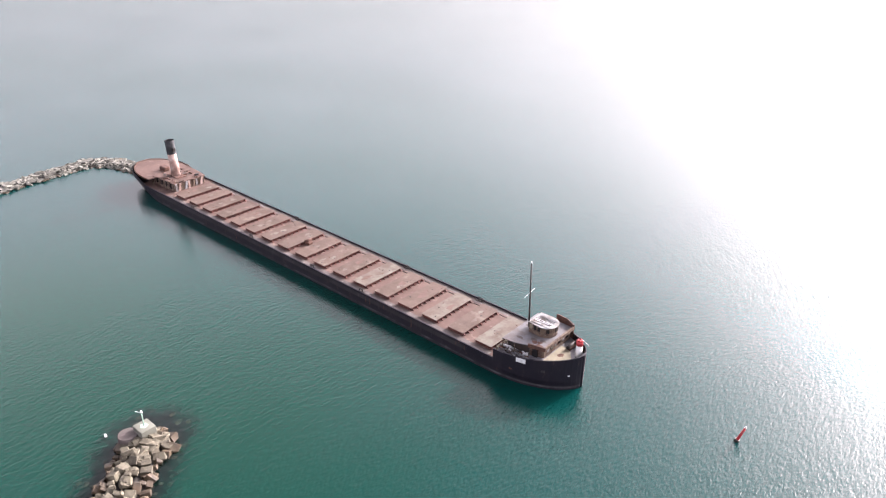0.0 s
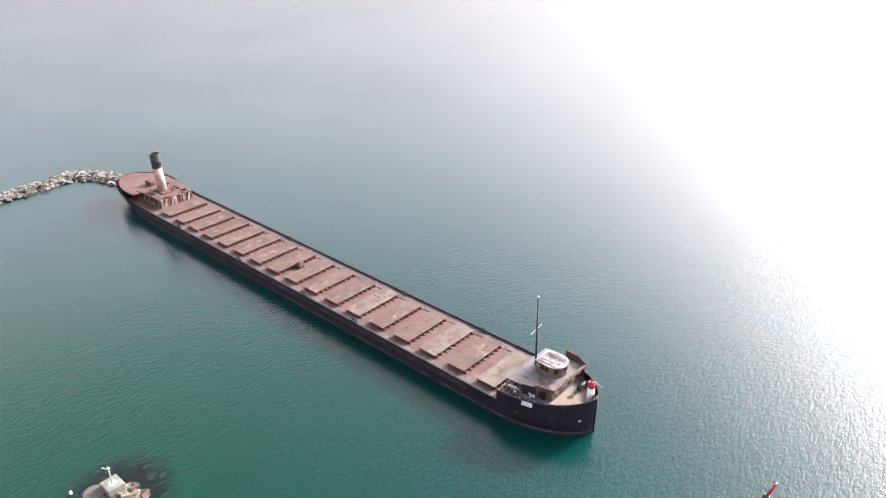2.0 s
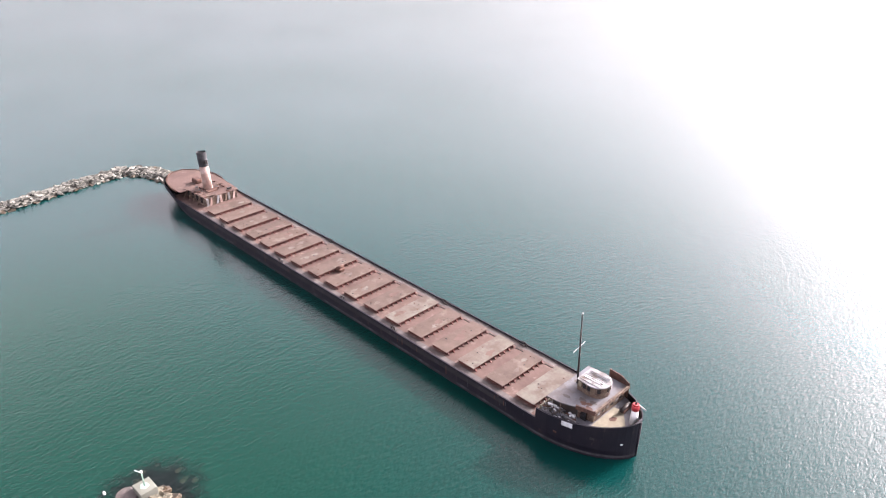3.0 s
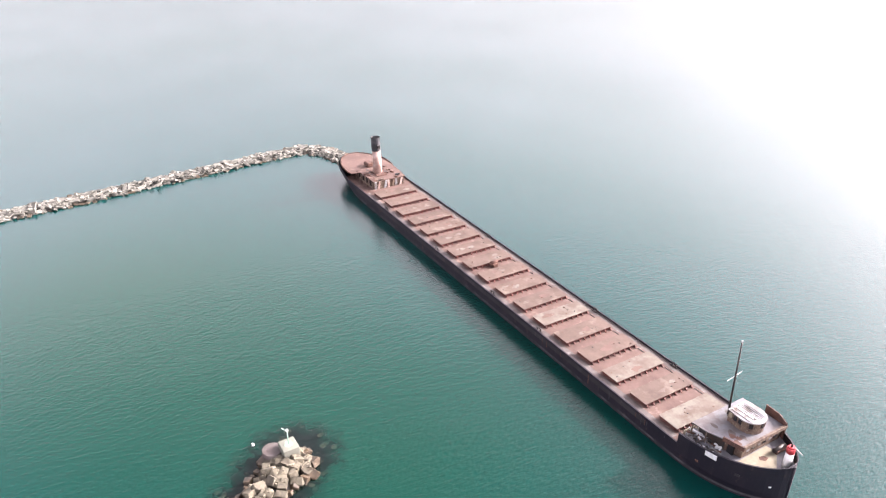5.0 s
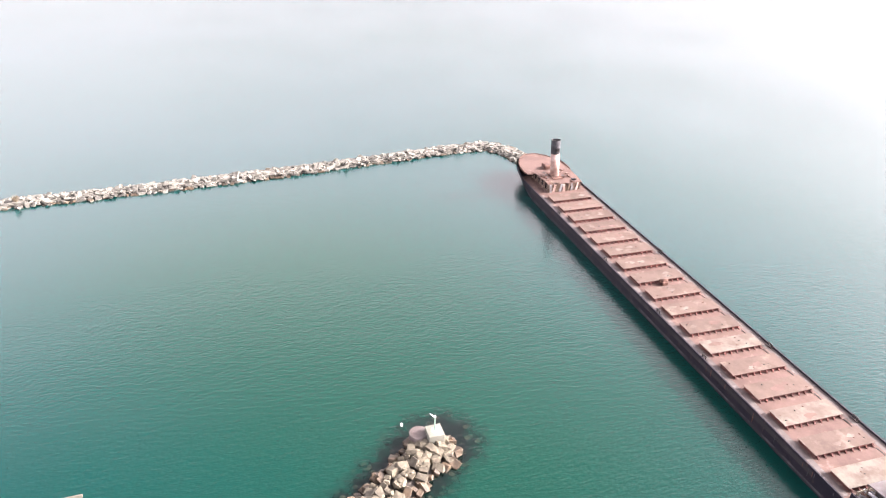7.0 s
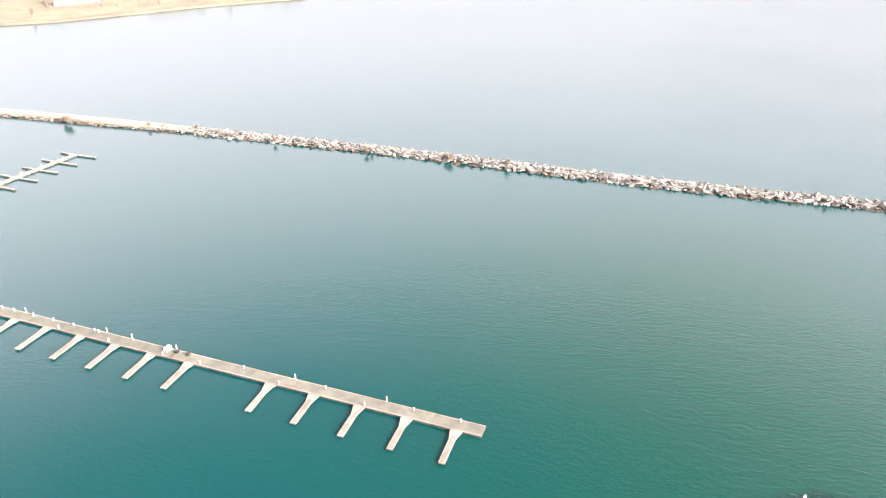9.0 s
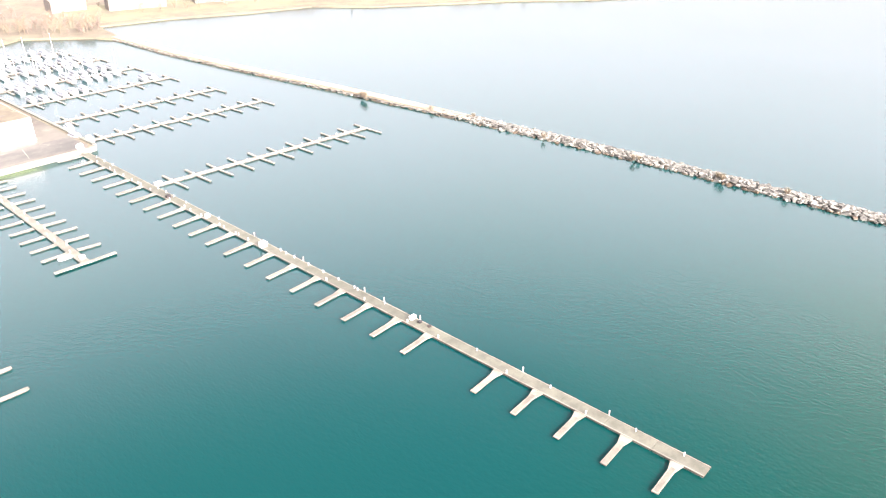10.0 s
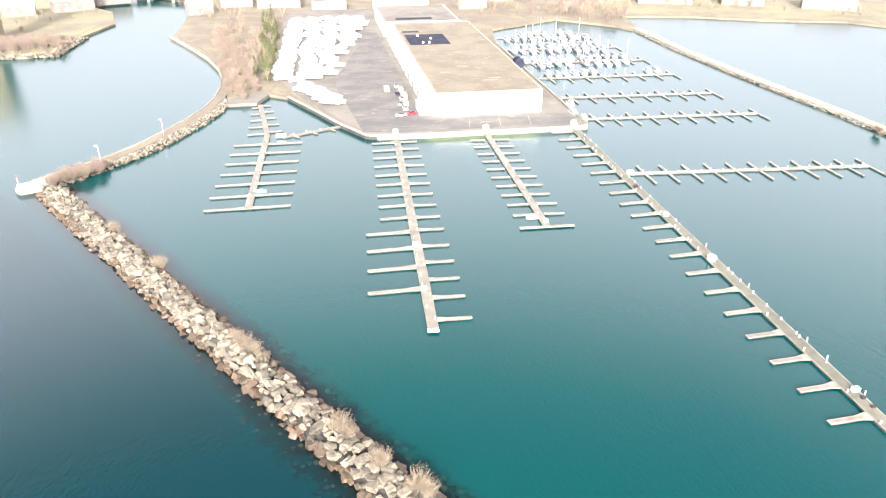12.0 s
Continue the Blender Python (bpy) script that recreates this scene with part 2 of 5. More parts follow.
DARKSTEEL = material("dark_steel", (0.012, 0.011, 0.013), 0.6, second=(0.031, 0.020, 0.015), scale=0.8, fine=3.0)
FUNNELPINK = material("faded_pink_white_paint", (0.425, 0.319, 0.285), 0.75, second=(0.289, 0.183, 0.153), scale=0.35, third=(0.187, 0.085, 0.060), fine=1.5, third_mix=(0.64, 0.75))
FUNNELBLACK = material("sooty_black_paint", (0.015, 0.016, 0.020), 0.7, second=(0.060, 0.060, 0.068), scale=0.5, fine=2.0)
SIGNWHITE = material("white_sign", (0.72, 0.73, 0.76), 0.6, second=(0.6, 0.6, 0.62), scale=1.0)
RED = material("red_paint", (0.42, 0.03, 0.04), 0.5, second=(0.32, 0.025, 0.03), scale=1.0)
WHITE = material("white_paint", (0.78, 0.78, 0.78), 0.5, second=(0.66, 0.66, 0.66), scale=0.8)
RUSTDARK = material("dark_rust", (0.111, 0.053, 0.038), 0.9, second=(0.060, 0.031, 0.025), scale=0.6, third=(0.170, 0.093, 0.068), fine=2.5, bump=0.02)
HATCHPALE = material("worn_pale_hatch", (0.115, 0.091, 0.073), 0.85, second=(0.087, 0.060, 0.048), scale=0.25, third=(0.137, 0.123, 0.101), fine=1.6, bump=0.02, third_mix=(0.45, 0.6), third_scale=1.3)
FARGLASS = material("grey_far_window", (0.187, 0.187, 0.196), 0.4, second=(0.128, 0.128, 0.136), scale=0.2)
PALEGREEN = material("faded_green_paint", (0.25, 0.40, 0.32), 0.6, second=(0.35, 0.46, 0.40), scale=1.5)
# window glass, and the shade inside doorways and openings given as colour
GLASS_DARK = material("dark_window_or_hole", (0.02, 0.02, 0.022), 0.15)
ROCK = material("armour_stone", (0.199, 0.178, 0.129), 0.9, second=(0.095, 0.082, 0.059), scale=0.45, third=(0.270, 0.238, 0.167), fine=2.2, bump=0.06, vary=0.6)
ROCKWET = material("wet_brown_stone", (0.100, 0.068, 0.039), 0.6, second=(0.050, 0.037, 0.024), scale=0.6, fine=2.2, bump=0.06, vary=0.35)
ROCKPALE = material("pale_flat_stone", (0.230, 0.226, 0.196), 0.9, second=(0.117, 0.113, 0.097), scale=0.6, third=(0.320, 0.315, 0.275), fine=2.2, bump=0.05, vary=0.65)
# near black: the shade in the gaps between stones is put into this colour
CORE = material("shade_dark_core", (0.025, 0.023, 0.021), 0.95, second=(0.047, 0.040, 0.034), scale=0.5, fine=3.0)
CONCRETE = material("pale_concrete", (0.195, 0.201, 0.169), 0.85, second=(0.145, 0.149, 0.122), scale=0.2, fine=2.0, bump=0.01)
DOCKWOOD = material("weathered_dock_boards", (0.115, 0.114, 0.086), 0.85, second=(0.081, 0.082, 0.061), scale=0.35, fine=3.0, bump=0.01, vary=0.2, stretch=(1, 1, 1))
DOCKPALE = material("pale_dock_boards", (0.225, 0.209, 0.171), 0.85, second=(0.163, 0.151, 0.122), scale=0.35, fine=3.0, bump=0.01, vary=0.15)
DOCKSPINE = material("beige_dock_boards", (0.169, 0.160, 0.128), 0.85, second=(0.119, 0.112, 0.089), scale=0.35, fine=3.0, bump=0.01, vary=0.2)
DOCKEDGE = material("dock_float", (0.085, 0.072, 0.060), 0.85, second=(0.043, 0.038, 0.034), scale=0.5)
ASPHALT = material("worn_asphalt", (0.064, 0.063, 0.058), 0.9, second=(0.101, 0.097, 0.084), scale=0.06, third=(0.148, 0.144, 0.121), fine=1.0, stretch=(1, 1.6, 1))
DIRT = material("pale_gravel_yard", (0.126, 0.116, 0.097), 0.95, second=(0.085, 0.077, 0.064), scale=0.05, third=(0.158, 0.145, 0.117), fine=0.8)
DRYGRASS = material("dry_winter_grass", (0.156, 0.144, 0.084), 0.95, second=(0.113, 0.101, 0.068), scale=0.04, third=(0.139, 0.148, 0.071), fine=0.6)
BRUSH = material("brown_brush_ground", (0.109, 0.089, 0.063), 0.95, second=(0.145, 0.128, 0.083), scale=0.05, third=(0.073, 0.062, 0.040), fine=0.6)
BWALL = material("white_metal_cladding", (0.80, 0.79, 0.77), 0.5, second=(0.72, 0.70, 0.67), scale=0.08, fine=1.0)
BROOF = material("brown_ballast_roof", (0.130, 0.113, 0.077), 0.95, second=(0.097, 0.082, 0.056), scale=0.07, third=(0.170, 0.154, 0.110), fine=0.8)
BROOFEDGE = material("dull_tan_edge", (0.281, 0.238, 0.187), 0.8, second=(0.212, 0.170, 0.128), scale=0.1)
PANEL = material("dark_roof_sheet", (0.018, 0.02, 0.032), 0.9, spec=0.1, second=(0.03, 0.033, 0.046), scale=0.3)
WRAP = material("white_shrink_wrap", (0.270, 0.294, 0.320), 0.6, second=(0.168, 0.197, 0.225), scale=0.25, vary=0.45)
WRAPBLUE = material("pale_blue_wrap", (0.154, 0.375, 0.450), 0.45, second=(0.126, 0.315, 0.390), scale=0.3)
BOATHULL = material("boat_gelcoat", (0.510, 0.510, 0.510), 0.35, second=(0.425, 0.425, 0.442), scale=0.5, vary=0.25)
TWIG = material("pale_bare_twigs", (0.212, 0.176, 0.126), 0.95, second=(0.159, 0.129, 0.090), scale=0.8)
TWIGRED = material("reddish_bare_twigs", (0.204, 0.162, 0.132), 0.95, second=(0.153, 0.119, 0.093), scale=0.8)
BARK = material("grey_bark", (0.145, 0.115, 0.093), 0.95, second=(0.196, 0.162, 0.132), scale=1.0)
NEEDLES = material("evergreen_needles", (0.055, 0.072, 0.025), 0.9, second=(0.102, 0.106, 0.034), scale=0.5)
HOUSEWALL = material("pale_house_wall", (0.187, 0.166, 0.145), 0.8, second=(0.136, 0.119, 0.102), scale=0.1, vary=0.35)
HOUSEROOF = material("brown_shingle_roof", (0.204, 0.170, 0.153), 0.9, second=(0.272, 0.238, 0.212), scale=0.3, vary=0.35)
TANBRICK = material("tan_brick", (0.230, 0.187, 0.111), 0.85, second=(0.178, 0.140, 0.081), scale=0.1, fine=1.5)
PILE = material("steel_pile", (0.297, 0.289, 0.281), 0.6, second=(0.170, 0.136, 0.111), scale=1.0)


# ---------------------------------------------------------------- mesh helpers
def part(name, bm, mat, parent=None, label="", kind=""):
    me = bpy.data.meshes.new(name)
    bm.to_mesh(me)
    bm.free()
    for mm in mat if isinstance(mat, (list, tuple)) else [mat]:
        me.materials.append(mm)
    ob = new(name, me)
    ob.parent = parent
    return tagged(ob, label, kind=kind)


def shared(name, me, parent, m, label=""):
    ob = new(name, me)
    ob.parent = parent
    ob.matrix_basis = m
    return tagged(ob, label)


def thing(name, at, label, category, group="", kind="", turn=0.0):
    ob = new(name)
    ob.empty_display_size = 0.5
    ob.matrix_basis = pose(*at, 0, 0, turn)
    return tagged(ob, label, category, group, kind)


def box(bm, x0, x1, y0, y1, z0, z1, mat=0):
    v = [bm.verts.new(p) for p in ((x0, y0, z0), (x1, y0, z0), (x1, y1, z0), (x0, y1, z0), (x0, y0, z1), (x1, y0, z1), (x1, y1, z1), (x0, y1, z1))]
    for q in ((3, 2, 1, 0), (4, 5, 6, 7), (0, 1, 5, 4), (1, 2, 6, 5), (2, 3, 7, 6), (3, 0, 4, 7)):
        bm.faces.new([v[i] for i in q]).material_index = mat
    return bm


def boxed(*a):
    return box(bmesh.new(), *a)


def turned_box(bm, p, q, half, z0, z1, mat=0):
    """A beam with a level top from p to q (plan points), half as wide to each side."""
    d = Vector((q[0] - p[0], q[1] - p[1]))
    n = Vector((-d.y, d.x)).normalized() * half
    pts = [(p[0] + n.x, p[1] + n.y), (p[0] - n.x, p[1] - n.y), (q[0] - n.x, q[1] - n.y), (q[0] + n.x, q[1] + n.y)]
    return prism(bm, pts, z0, z1, mat)


def prism(bm, pts, z0, z1, mat=0, side=None):
    area = sum(a[0] * b[1] - b[0] * a[1] for a, b in zip(pts, pts[1:] + pts[:1]))
    if area < 0:
        pts = pts[::-1]
    lo = [bm.verts.new((p[0], p[1], z0)) for p in pts]
    hi = [bm.verts.new((p[0], p[1], z1)) for p in pts]
    bm.faces.new(hi).material_index = mat
    bm.faces.new(lo[::-1]).material_index = mat
    for i in range(len(pts)):
        j = (i + 1) % len(pts)
        bm.faces.new((lo[i], lo[j], hi[j], hi[i])).material_index = mat if side is None else side
    return bm


def tube(bm, a, b, ra, rb, n=10, mat=0, caps=True):
    a, b = Vector(a), Vector(b)
    q = (b - a).to_track_quat("Z", "Y")
    rings = []
    for c, r in ((a, ra), (b, rb)):
        rings.append([bm.verts.new(c + q @ Vector((r * math.cos(i * math.tau / n), r * math.sin(i * math.tau / n), 0))) for i in range(n)])
    for i in range(n):
        j = (i + 1) % n
        f = bm.faces.new((rings[0][i], rings[0][j], rings[1][j], rings[1][i]))
        f.material_index, f.smooth = mat, n > 6
    if caps:
        bm.faces.new(rings[0][::-1]).material_index = mat
        bm.faces.new(rings[1]).material_index = mat
    return bm


def wall_strip(bm, outer, inner, z0, tops, mat=0):
    """A standing strip with thickness between two plan lines, its top following the heights given."""
    vo = [(bm.verts.new((*p, z0)), bm.verts.new((*p, h))) for p, h in zip(outer, tops)]
    vi = [(bm.verts.new((*p, z0)), bm.verts.new((*p, h))) for p, h in zip(inner, tops)]
    for k in range(len(outer) - 1):
        for q in ((vo[k][0], vo[k + 1][0], vo[k + 1][1], vo[k][1]), (vi[k + 1][0], vi[k][0], vi[k][1], vi[k + 1][1]), (vo[k][1], vo[k + 1][1], vi[k + 1][1], vi[k][1]), (vo[k + 1][0], vo[k][0], vi[k][0], vi[k + 1][0])):
            bm.faces.new(q).material_index = mat
    for k in (0, -1):
        bm.faces.new((vo[k][0], vo[k][1], vi[k][1], vi[k][0])).material_index = mat
    bmesh.ops.recalc_face_normals(bm, faces=bm.faces[:])
    return bm


def bevelled(bm, width):
    bmesh.ops.bevel(bm, geom=bm.edges[:], offset=width, segments=1, affect="EDGES")
    return bm


# ---------------------------------------------------------------- the lake and the land
bm = bmesh.new()
bmesh.ops.create_grid(bm, x_segments=8, y_segments=8, size=4500)
sea = part("water", bm, WATER, None, "green lake water rippled by light wind", "structure")
tagged(sea, category="water")


def land(name, pts, top, mat, label, bottom=-2.0):
    return tagged(part(name, prism(bmesh.new(), pts, bottom, top), mat, None, label, "structure"), category="ground")


# spit with the boat yard: curved bank along the river, quay along the basin
SPIT = [(83, -420), (72, -421), (67, -432), (57.6, -425), (46, -402), (37.5, -384), (28, -368), (17, -366), (-57, -366), (-60, -369), (-60, -520), (-68, -560), (-118, -588), (-150, -560),
        (-156, -548), (-163, -556), (-168, -592), (-215, -584), (-262, -564), (-312, -552), (-340, -519), (-398, -481), (-433, -459), (-482, -415), (-528, -388), (-900, -250), (-2500, 0),
        (-4000, -1500), (-4000, -4400), (1000, -4400), (1000, -2000), (420, -1100), (215, -760), (133, -693), (125, -657), (124, -615), (125, -569), (109, -535), (94, -502), (87, -471), (86, -445)]
spit = land("ground", SPIT, 1.2, BRUSH, "brown winter ground of the harbour spit and the shore")
EAST = [(208, -525), (181, -527), (177, -573), (167, -611), (177, -653), (250, -745), (470, -1080), (1100, -1990), (4400, -1990), (4400, 300), (900, 120), (420, -420), (260, -510)]
land("ground_east", EAST, 1.2, DRYGRASS, "dry grass land across the river mouth")

# laid surfaces on the spit, each a little above the last
yard = [(55, -429), (44.5, -405), (36, -387), (27.4, -369.5), (17, -367.4), (-56.5, -367.4), (-58.6, -369.5), (-58.6, -600), (4, -640), (60, -640), (66, -470)]
tagged(part("pavement", prism(bmesh.new(), yard, 1.0, 1.6), DIRT, None, "pale gravel yard of the marina", "structure"), category="pavement")
road = [(29, -372), (17, -369.2), (-56, -369.2), (-57.8, -370.5), (-57.8, -384), (3, -384), (5, -560), (16, -560), (20, -520), (33, -462), (36, -440)]
tagged(part("road", prism(bmesh.new(), road, 1.2, 1.61), ASPHALT, None, "worn dark asphalt of the marina yard", "structure"), category="road")
tagged(part("lawn_1", prism(bmesh.new(), [(83, -421), (72.5, -422), (67.5, -433), (62, -450), (64, -610), (122, -660), (122, -572), (106, -537), (91, -503), (85, -470), (84.5, -445)], 1.1, 1.35), BRUSH, None, "dry grass behind the river bank", "structure"), category="ground")
tagged(part("beach", prism(bmesh.new(), [(86, -418), (71, -418.5), (66, -431), (70, -436), (84, -424)], -0.5, 1.42), DIRT, None, "pale sand at the end of the basin", "structure"), category="ground")
for i, (pts, mat) in enumerate((
    ([(-172, -600), (-215, -592), (-262, -572), (-312, -560), (-345, -527), (-402, -490), (-437, -468), (-486, -424), (-530, -398), (-560, -450), (-350, -640), (-172, -680)], DRYGRASS),
    ([(205, -545), (185, -547), (182, -575), (174, -610), (182, -640), (235, -610), (262, -560)], DRYGRASS),
)):
    tagged(part("lawn_%d" % (i + 2), prism(bmesh.new(), pts, 1.0, 1.35), mat, None, "yellow winter lawn along the shore", "structure"), category="ground")

# quay: pale cap on a wall of upright sheet piles
quay = thing("quay_wall", (0, 0, 0), "pale concrete quay edge above the basin water", "quay", kind="structure")
line = [(57.6, -425), (46, -402), (37.5, -384), (28, -368), (24, -366.2), (17, -365.6), (-57, -365.6), (-59.6, -366.4), (-60.6, -369), (-60.6, -520)]
for p, q in zip(line, line[1:]):
    n = Vector((q[0] - p[0], q[1] - p[1])).normalized()
    wide = 0.7 if p[0] <= 24 and q[1] > -370 else 0.55
    part("cap", turned_box(bmesh.new(), (p[0] - n.x * 0.2, p[1] - n.y * 0.2), (q[0] + n.x * 0.2, q[1] + n.y * 0.2), wide, 1.3, 1.85), CONCRETE, quay)
    part("quay_face", turned_box(bmesh.new(), p, q, wide - 0.15, -2.0, 1.3), CORE if wide < 0.6 else CONCRETE, quay)

# curved pier along the river: concrete top, low wall to the river, stones on the inner side
PIER = [(137, -337), (128, -346), (118, -357), (110, -368), (102.5, -382), (95.5, -397), (90, -412), (87, -428), (86, -445), (87, -465), (90, -482), (97.5, -506), (109.5, -534), (125, -567)]
pier = thing("curved_pier", (0, 0, 0), "curved concrete pier along the river mouth", "pier", kind="structure")


def offset_line(pts, d):
    out = []
    for i, p in enumerate(pts):
        a, b = Vector(pts[max(i - 1, 0)]), Vector(pts[min(i + 1, len(pts) - 1)])
        n = (b - a).normalized()
        out.append((p[0] - n.y * d, p[1] + n.x * d))
    return out


outer, inner = offset_line(PIER, -2.0), offset_line(PIER, 2.5)
part("walkway", wall_strip(bmesh.new(), outer, inner, -1.5, [1.5] * len(PIER)), DIRT, pier)
part("parapet", wall_strip(bmesh.new(), offset_line(PIER, 2.3), offset_line(PIER, 2.65), -1.5, [2.0] * len(PIER)), BROOFEDGE, pier)
part("path", wall_strip(bmesh.new(), offset_line(PIER, -1.0), offset_line(PIER, 1.9), 1.2, [1.56] * len(PIER)), BRUSH, pier)

# pier head: a blunt concrete block with a fence and a small light
head = thing("concrete_bastion", (138.5, -334.5, 0), "blunt pale concrete pier head beside the stone jetty", "bastion")
part("block", bevelled(prism(bmesh.new(), [(3.8, -1.3), (3.9, 0.9), (1.8, 3.4), (-4.2, 1.2), (-5.0, -3.2), (-1, -5)], -2, 1.7), 0.15), CONCRETE, head)
part("parapet", turned_box(bmesh.new(), (3.4, 0.2), (-4.0, -3.4), 0.15, 1.7, 2.6), CONCRETE, head)
part("light_post", tube(bmesh.new(), (2.6, 0.6, 1.7), (2.6, 0.6, 5.0), 0.12, 0.1), WHITE, head)
part("lantern", tube(bmesh.new(), (2.6, 0.6, 5.0), (2.6, 0.6, 5.7), 0.28, 0.22, 8), RED, head)


# ---------------------------------------------------------------- stone jetty and breakwater
def rock_mesh(seed, flat=0.75):
    rnd = random.Random(seed)
    bm = bmesh.new()
    for sx in (-1, 1):
        for sy in (-1, 1):
            for sz in (-1, 1):
                bm.verts.new((sx * rnd.uniform(0.32, 0.56), sy * rnd.uniform(0.3, 0.5), sz * rnd.uniform(0.28, 0.52) * flat))
    for _ in range(4):
        v = Vector([rnd.gauss(0, 1) for _ in range(3)]).normalized() * rnd.uniform(0.45, 0.6)
        bm.verts.new((v.x, v.y, v.z * flat))
    r = bmesh.ops.convex_hull(bm, input=bm.verts[:])
    bmesh.ops.delete(bm, geom=list({g for g in r["geom_interior"] + r["geom_unused"] if isinstance(g, bmesh.types.BMVert)}), context="VERTS")
    bmesh.ops.dissolve_limit(bm, angle_limit=radians(14), verts=bm.verts[:], edges=bm.edges[:])
    bmesh.ops.bevel(bm, geom=bm.edges[:], offset=0.03, segments=1, affect="EDGES")
    bmesh.ops.triangulate(bm, faces=bm.faces[:])
    return bm


ROCKS = []
for k in range(14):
    bm = rock_mesh(100 + k)
    pair = []
    for mat in (ROCK, ROCKWET, ROCKPALE):
        me = bpy.data.meshes.new("rock")
        bm.to_mesh(me)
        me.materials.append(mat)
        pair.append(me)
    verts = np.array([v.co[:] for v in bm.verts])
    faces = [[v.index for v in f.verts] for f in bm.faces]
    ROCKS.append((pair, verts, faces))
    bm.free()


def along(pts, step):
    """Points, headings and distances along a plan line."""
    out, done = [], 0.0
    for p, q in zip(pts, pts[1:]):
        d = Vector((q[0] - p[0], q[1] - p[1]))
        n = max(1, round(d.length / step))
        for i in range(n):
            out.append((Vector(p[:2]) + d * (i / n), math.atan2(d.y, d.x), done + d.length * i / n))
        done += d.length
    return out


def rubble(owner, pts, half, height, step, size, single, seed, wet_to=0.75, single_names="rock", dry=0, spread=0.82, slab=(1.0, 1.0, 1.0), tilt=18):
    """Armour stones heaped along a plan line. single(x, y): whether a stone there is a piece of its own."""
    rnd = random.Random(seed)
    joined = {0: ([], [], 0), 1: ([], [], 0), 2: ([], [], 0)}
    rows = max(3, round(2 * half / size / spread))
    count = 0
    for c, a, s in along(pts, step):
        for r in range(rows):
            u = (r + 0.5) / rows * 2 - 1 + rnd.uniform(-0.12, 0.12)
            side = Vector((-math.sin(a), math.cos(a)))
            p = c + side * u * half + Vector((math.cos(a), math.sin(a))) * rnd.uniform(-0.45, 0.45) * step
            z = height * (1 - abs(u) ** 1.8) + rnd.uniform(-0.2, 0.25) - 0.15
            k = rnd.randrange(len(ROCKS))
            sc = size * rnd.uniform(0.62, 1.5)
            wet = 1 if z < wet_to * rnd.uniform(0.5, 1.2) else dry
            m = pose(p.x, p.y, z, rnd.gauss(0, tilt), rnd.gauss(0, tilt), math.degrees(a) + rnd.choice((0, 90)) + rnd.uniform(-25, 25)) @ Matrix.Diagonal((sc * rnd.uniform(0.9, 1.3) * slab[0], sc * slab[1], sc * slab[2], 1))
            if count < 300 and single(p.x, p.y):
                shared(single_names, ROCKS[k][0][wet], owner, m)
                count += 1
            else:
                vs, fs, n = joined[wet]
                arr = ROCKS[k][1] @ np.array(m.to_3x3()).T + np.array(m.translation)
                vs.extend(map(tuple, arr))
                fs.extend([[i + n for i in f] for f in ROCKS[k][2]])
                joined[wet] = (vs, fs, n + len(arr))
    for wet, (vs, fs, n) in joined.items():
        if vs:
            me = bpy.data.meshes.new("rubble")
            me.from_pydata(vs, [], fs)
            me.materials.append((ROCK, ROCKWET, ROCKPALE)[wet])
            ob = new("rubble", me)
            ob.parent = owner
            tagged(ob, ("pale heaped armour stones", "wet brown stones at the waterline", "pale flat breakwater stones")[wet], kind="stuff")


# core under the stones; its dark colour stands in for shade in the gaps
def mound(owner, pts, half, height, mat):
    left, right, l2, r2 = (offset_line(pts, d) for d in (half, -half, half * 0.35, -half * 0.35))
    bm = bmesh.new()
    rings = [[bm.verts.new((*l, -2)), bm.verts.new((*l, -0.3)), bm.verts.new((*a, height)), bm.verts.new((*b, height)), bm.verts.new((*r, -0.3)), bm.verts.new((*r, -2))] for l, a, b, r in zip(left, l2, r2, right)]
    for A, B in zip(rings, rings[1:]):
        for i in range(5):
            bm.faces.new((A[i], A[i + 1], B[i + 1], B[i]))
    bm.faces.new(rings[0]), bm.faces.new(rings[-1])
    bmesh.ops.recalc_face_normals(bm, faces=bm.faces[:])
    return part("core", bm, mat, owner, "rubble core coloured as dark as the shade between the stones")


jetty_line = JETTY[:-1] + [(-50.5, -68.0)]
jetty = thing("stone_jetty", (0, 0, 0), "long jetty of heaped pale quarry stones in the lake", "jetty")
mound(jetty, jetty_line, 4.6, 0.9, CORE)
rubble(jetty, jetty_line, 4.7, 1.9, 1.48, 1.45, lambda x, y: y > -98 or (-226 < y < -184), 5, 0.9, spread=0.98)
tip = random.Random(9)
for k in range(46):
    a, r = tip.uniform(-0.6, 2.7), math.sqrt(tip.random()) * 5.4
    x, y = -49.5 - math.cos(a) * r * 0.9, -68.5 + math.sin(a) * r
    z = 1.8 * (1 - (r / 6.2) ** 1.6) - 0.15
    sc = tip.uniform(1.2, 2.1)
    shared("rock", ROCKS[k % 14][0][int(z < 0.5)], jetty, pose(x, y, z, tip.uniform(-20, 20), tip.uniform(-20, 20), tip.uniform(0, 360)) @ Matrix.Diagonal((sc * 1.1, sc, sc, 1)))

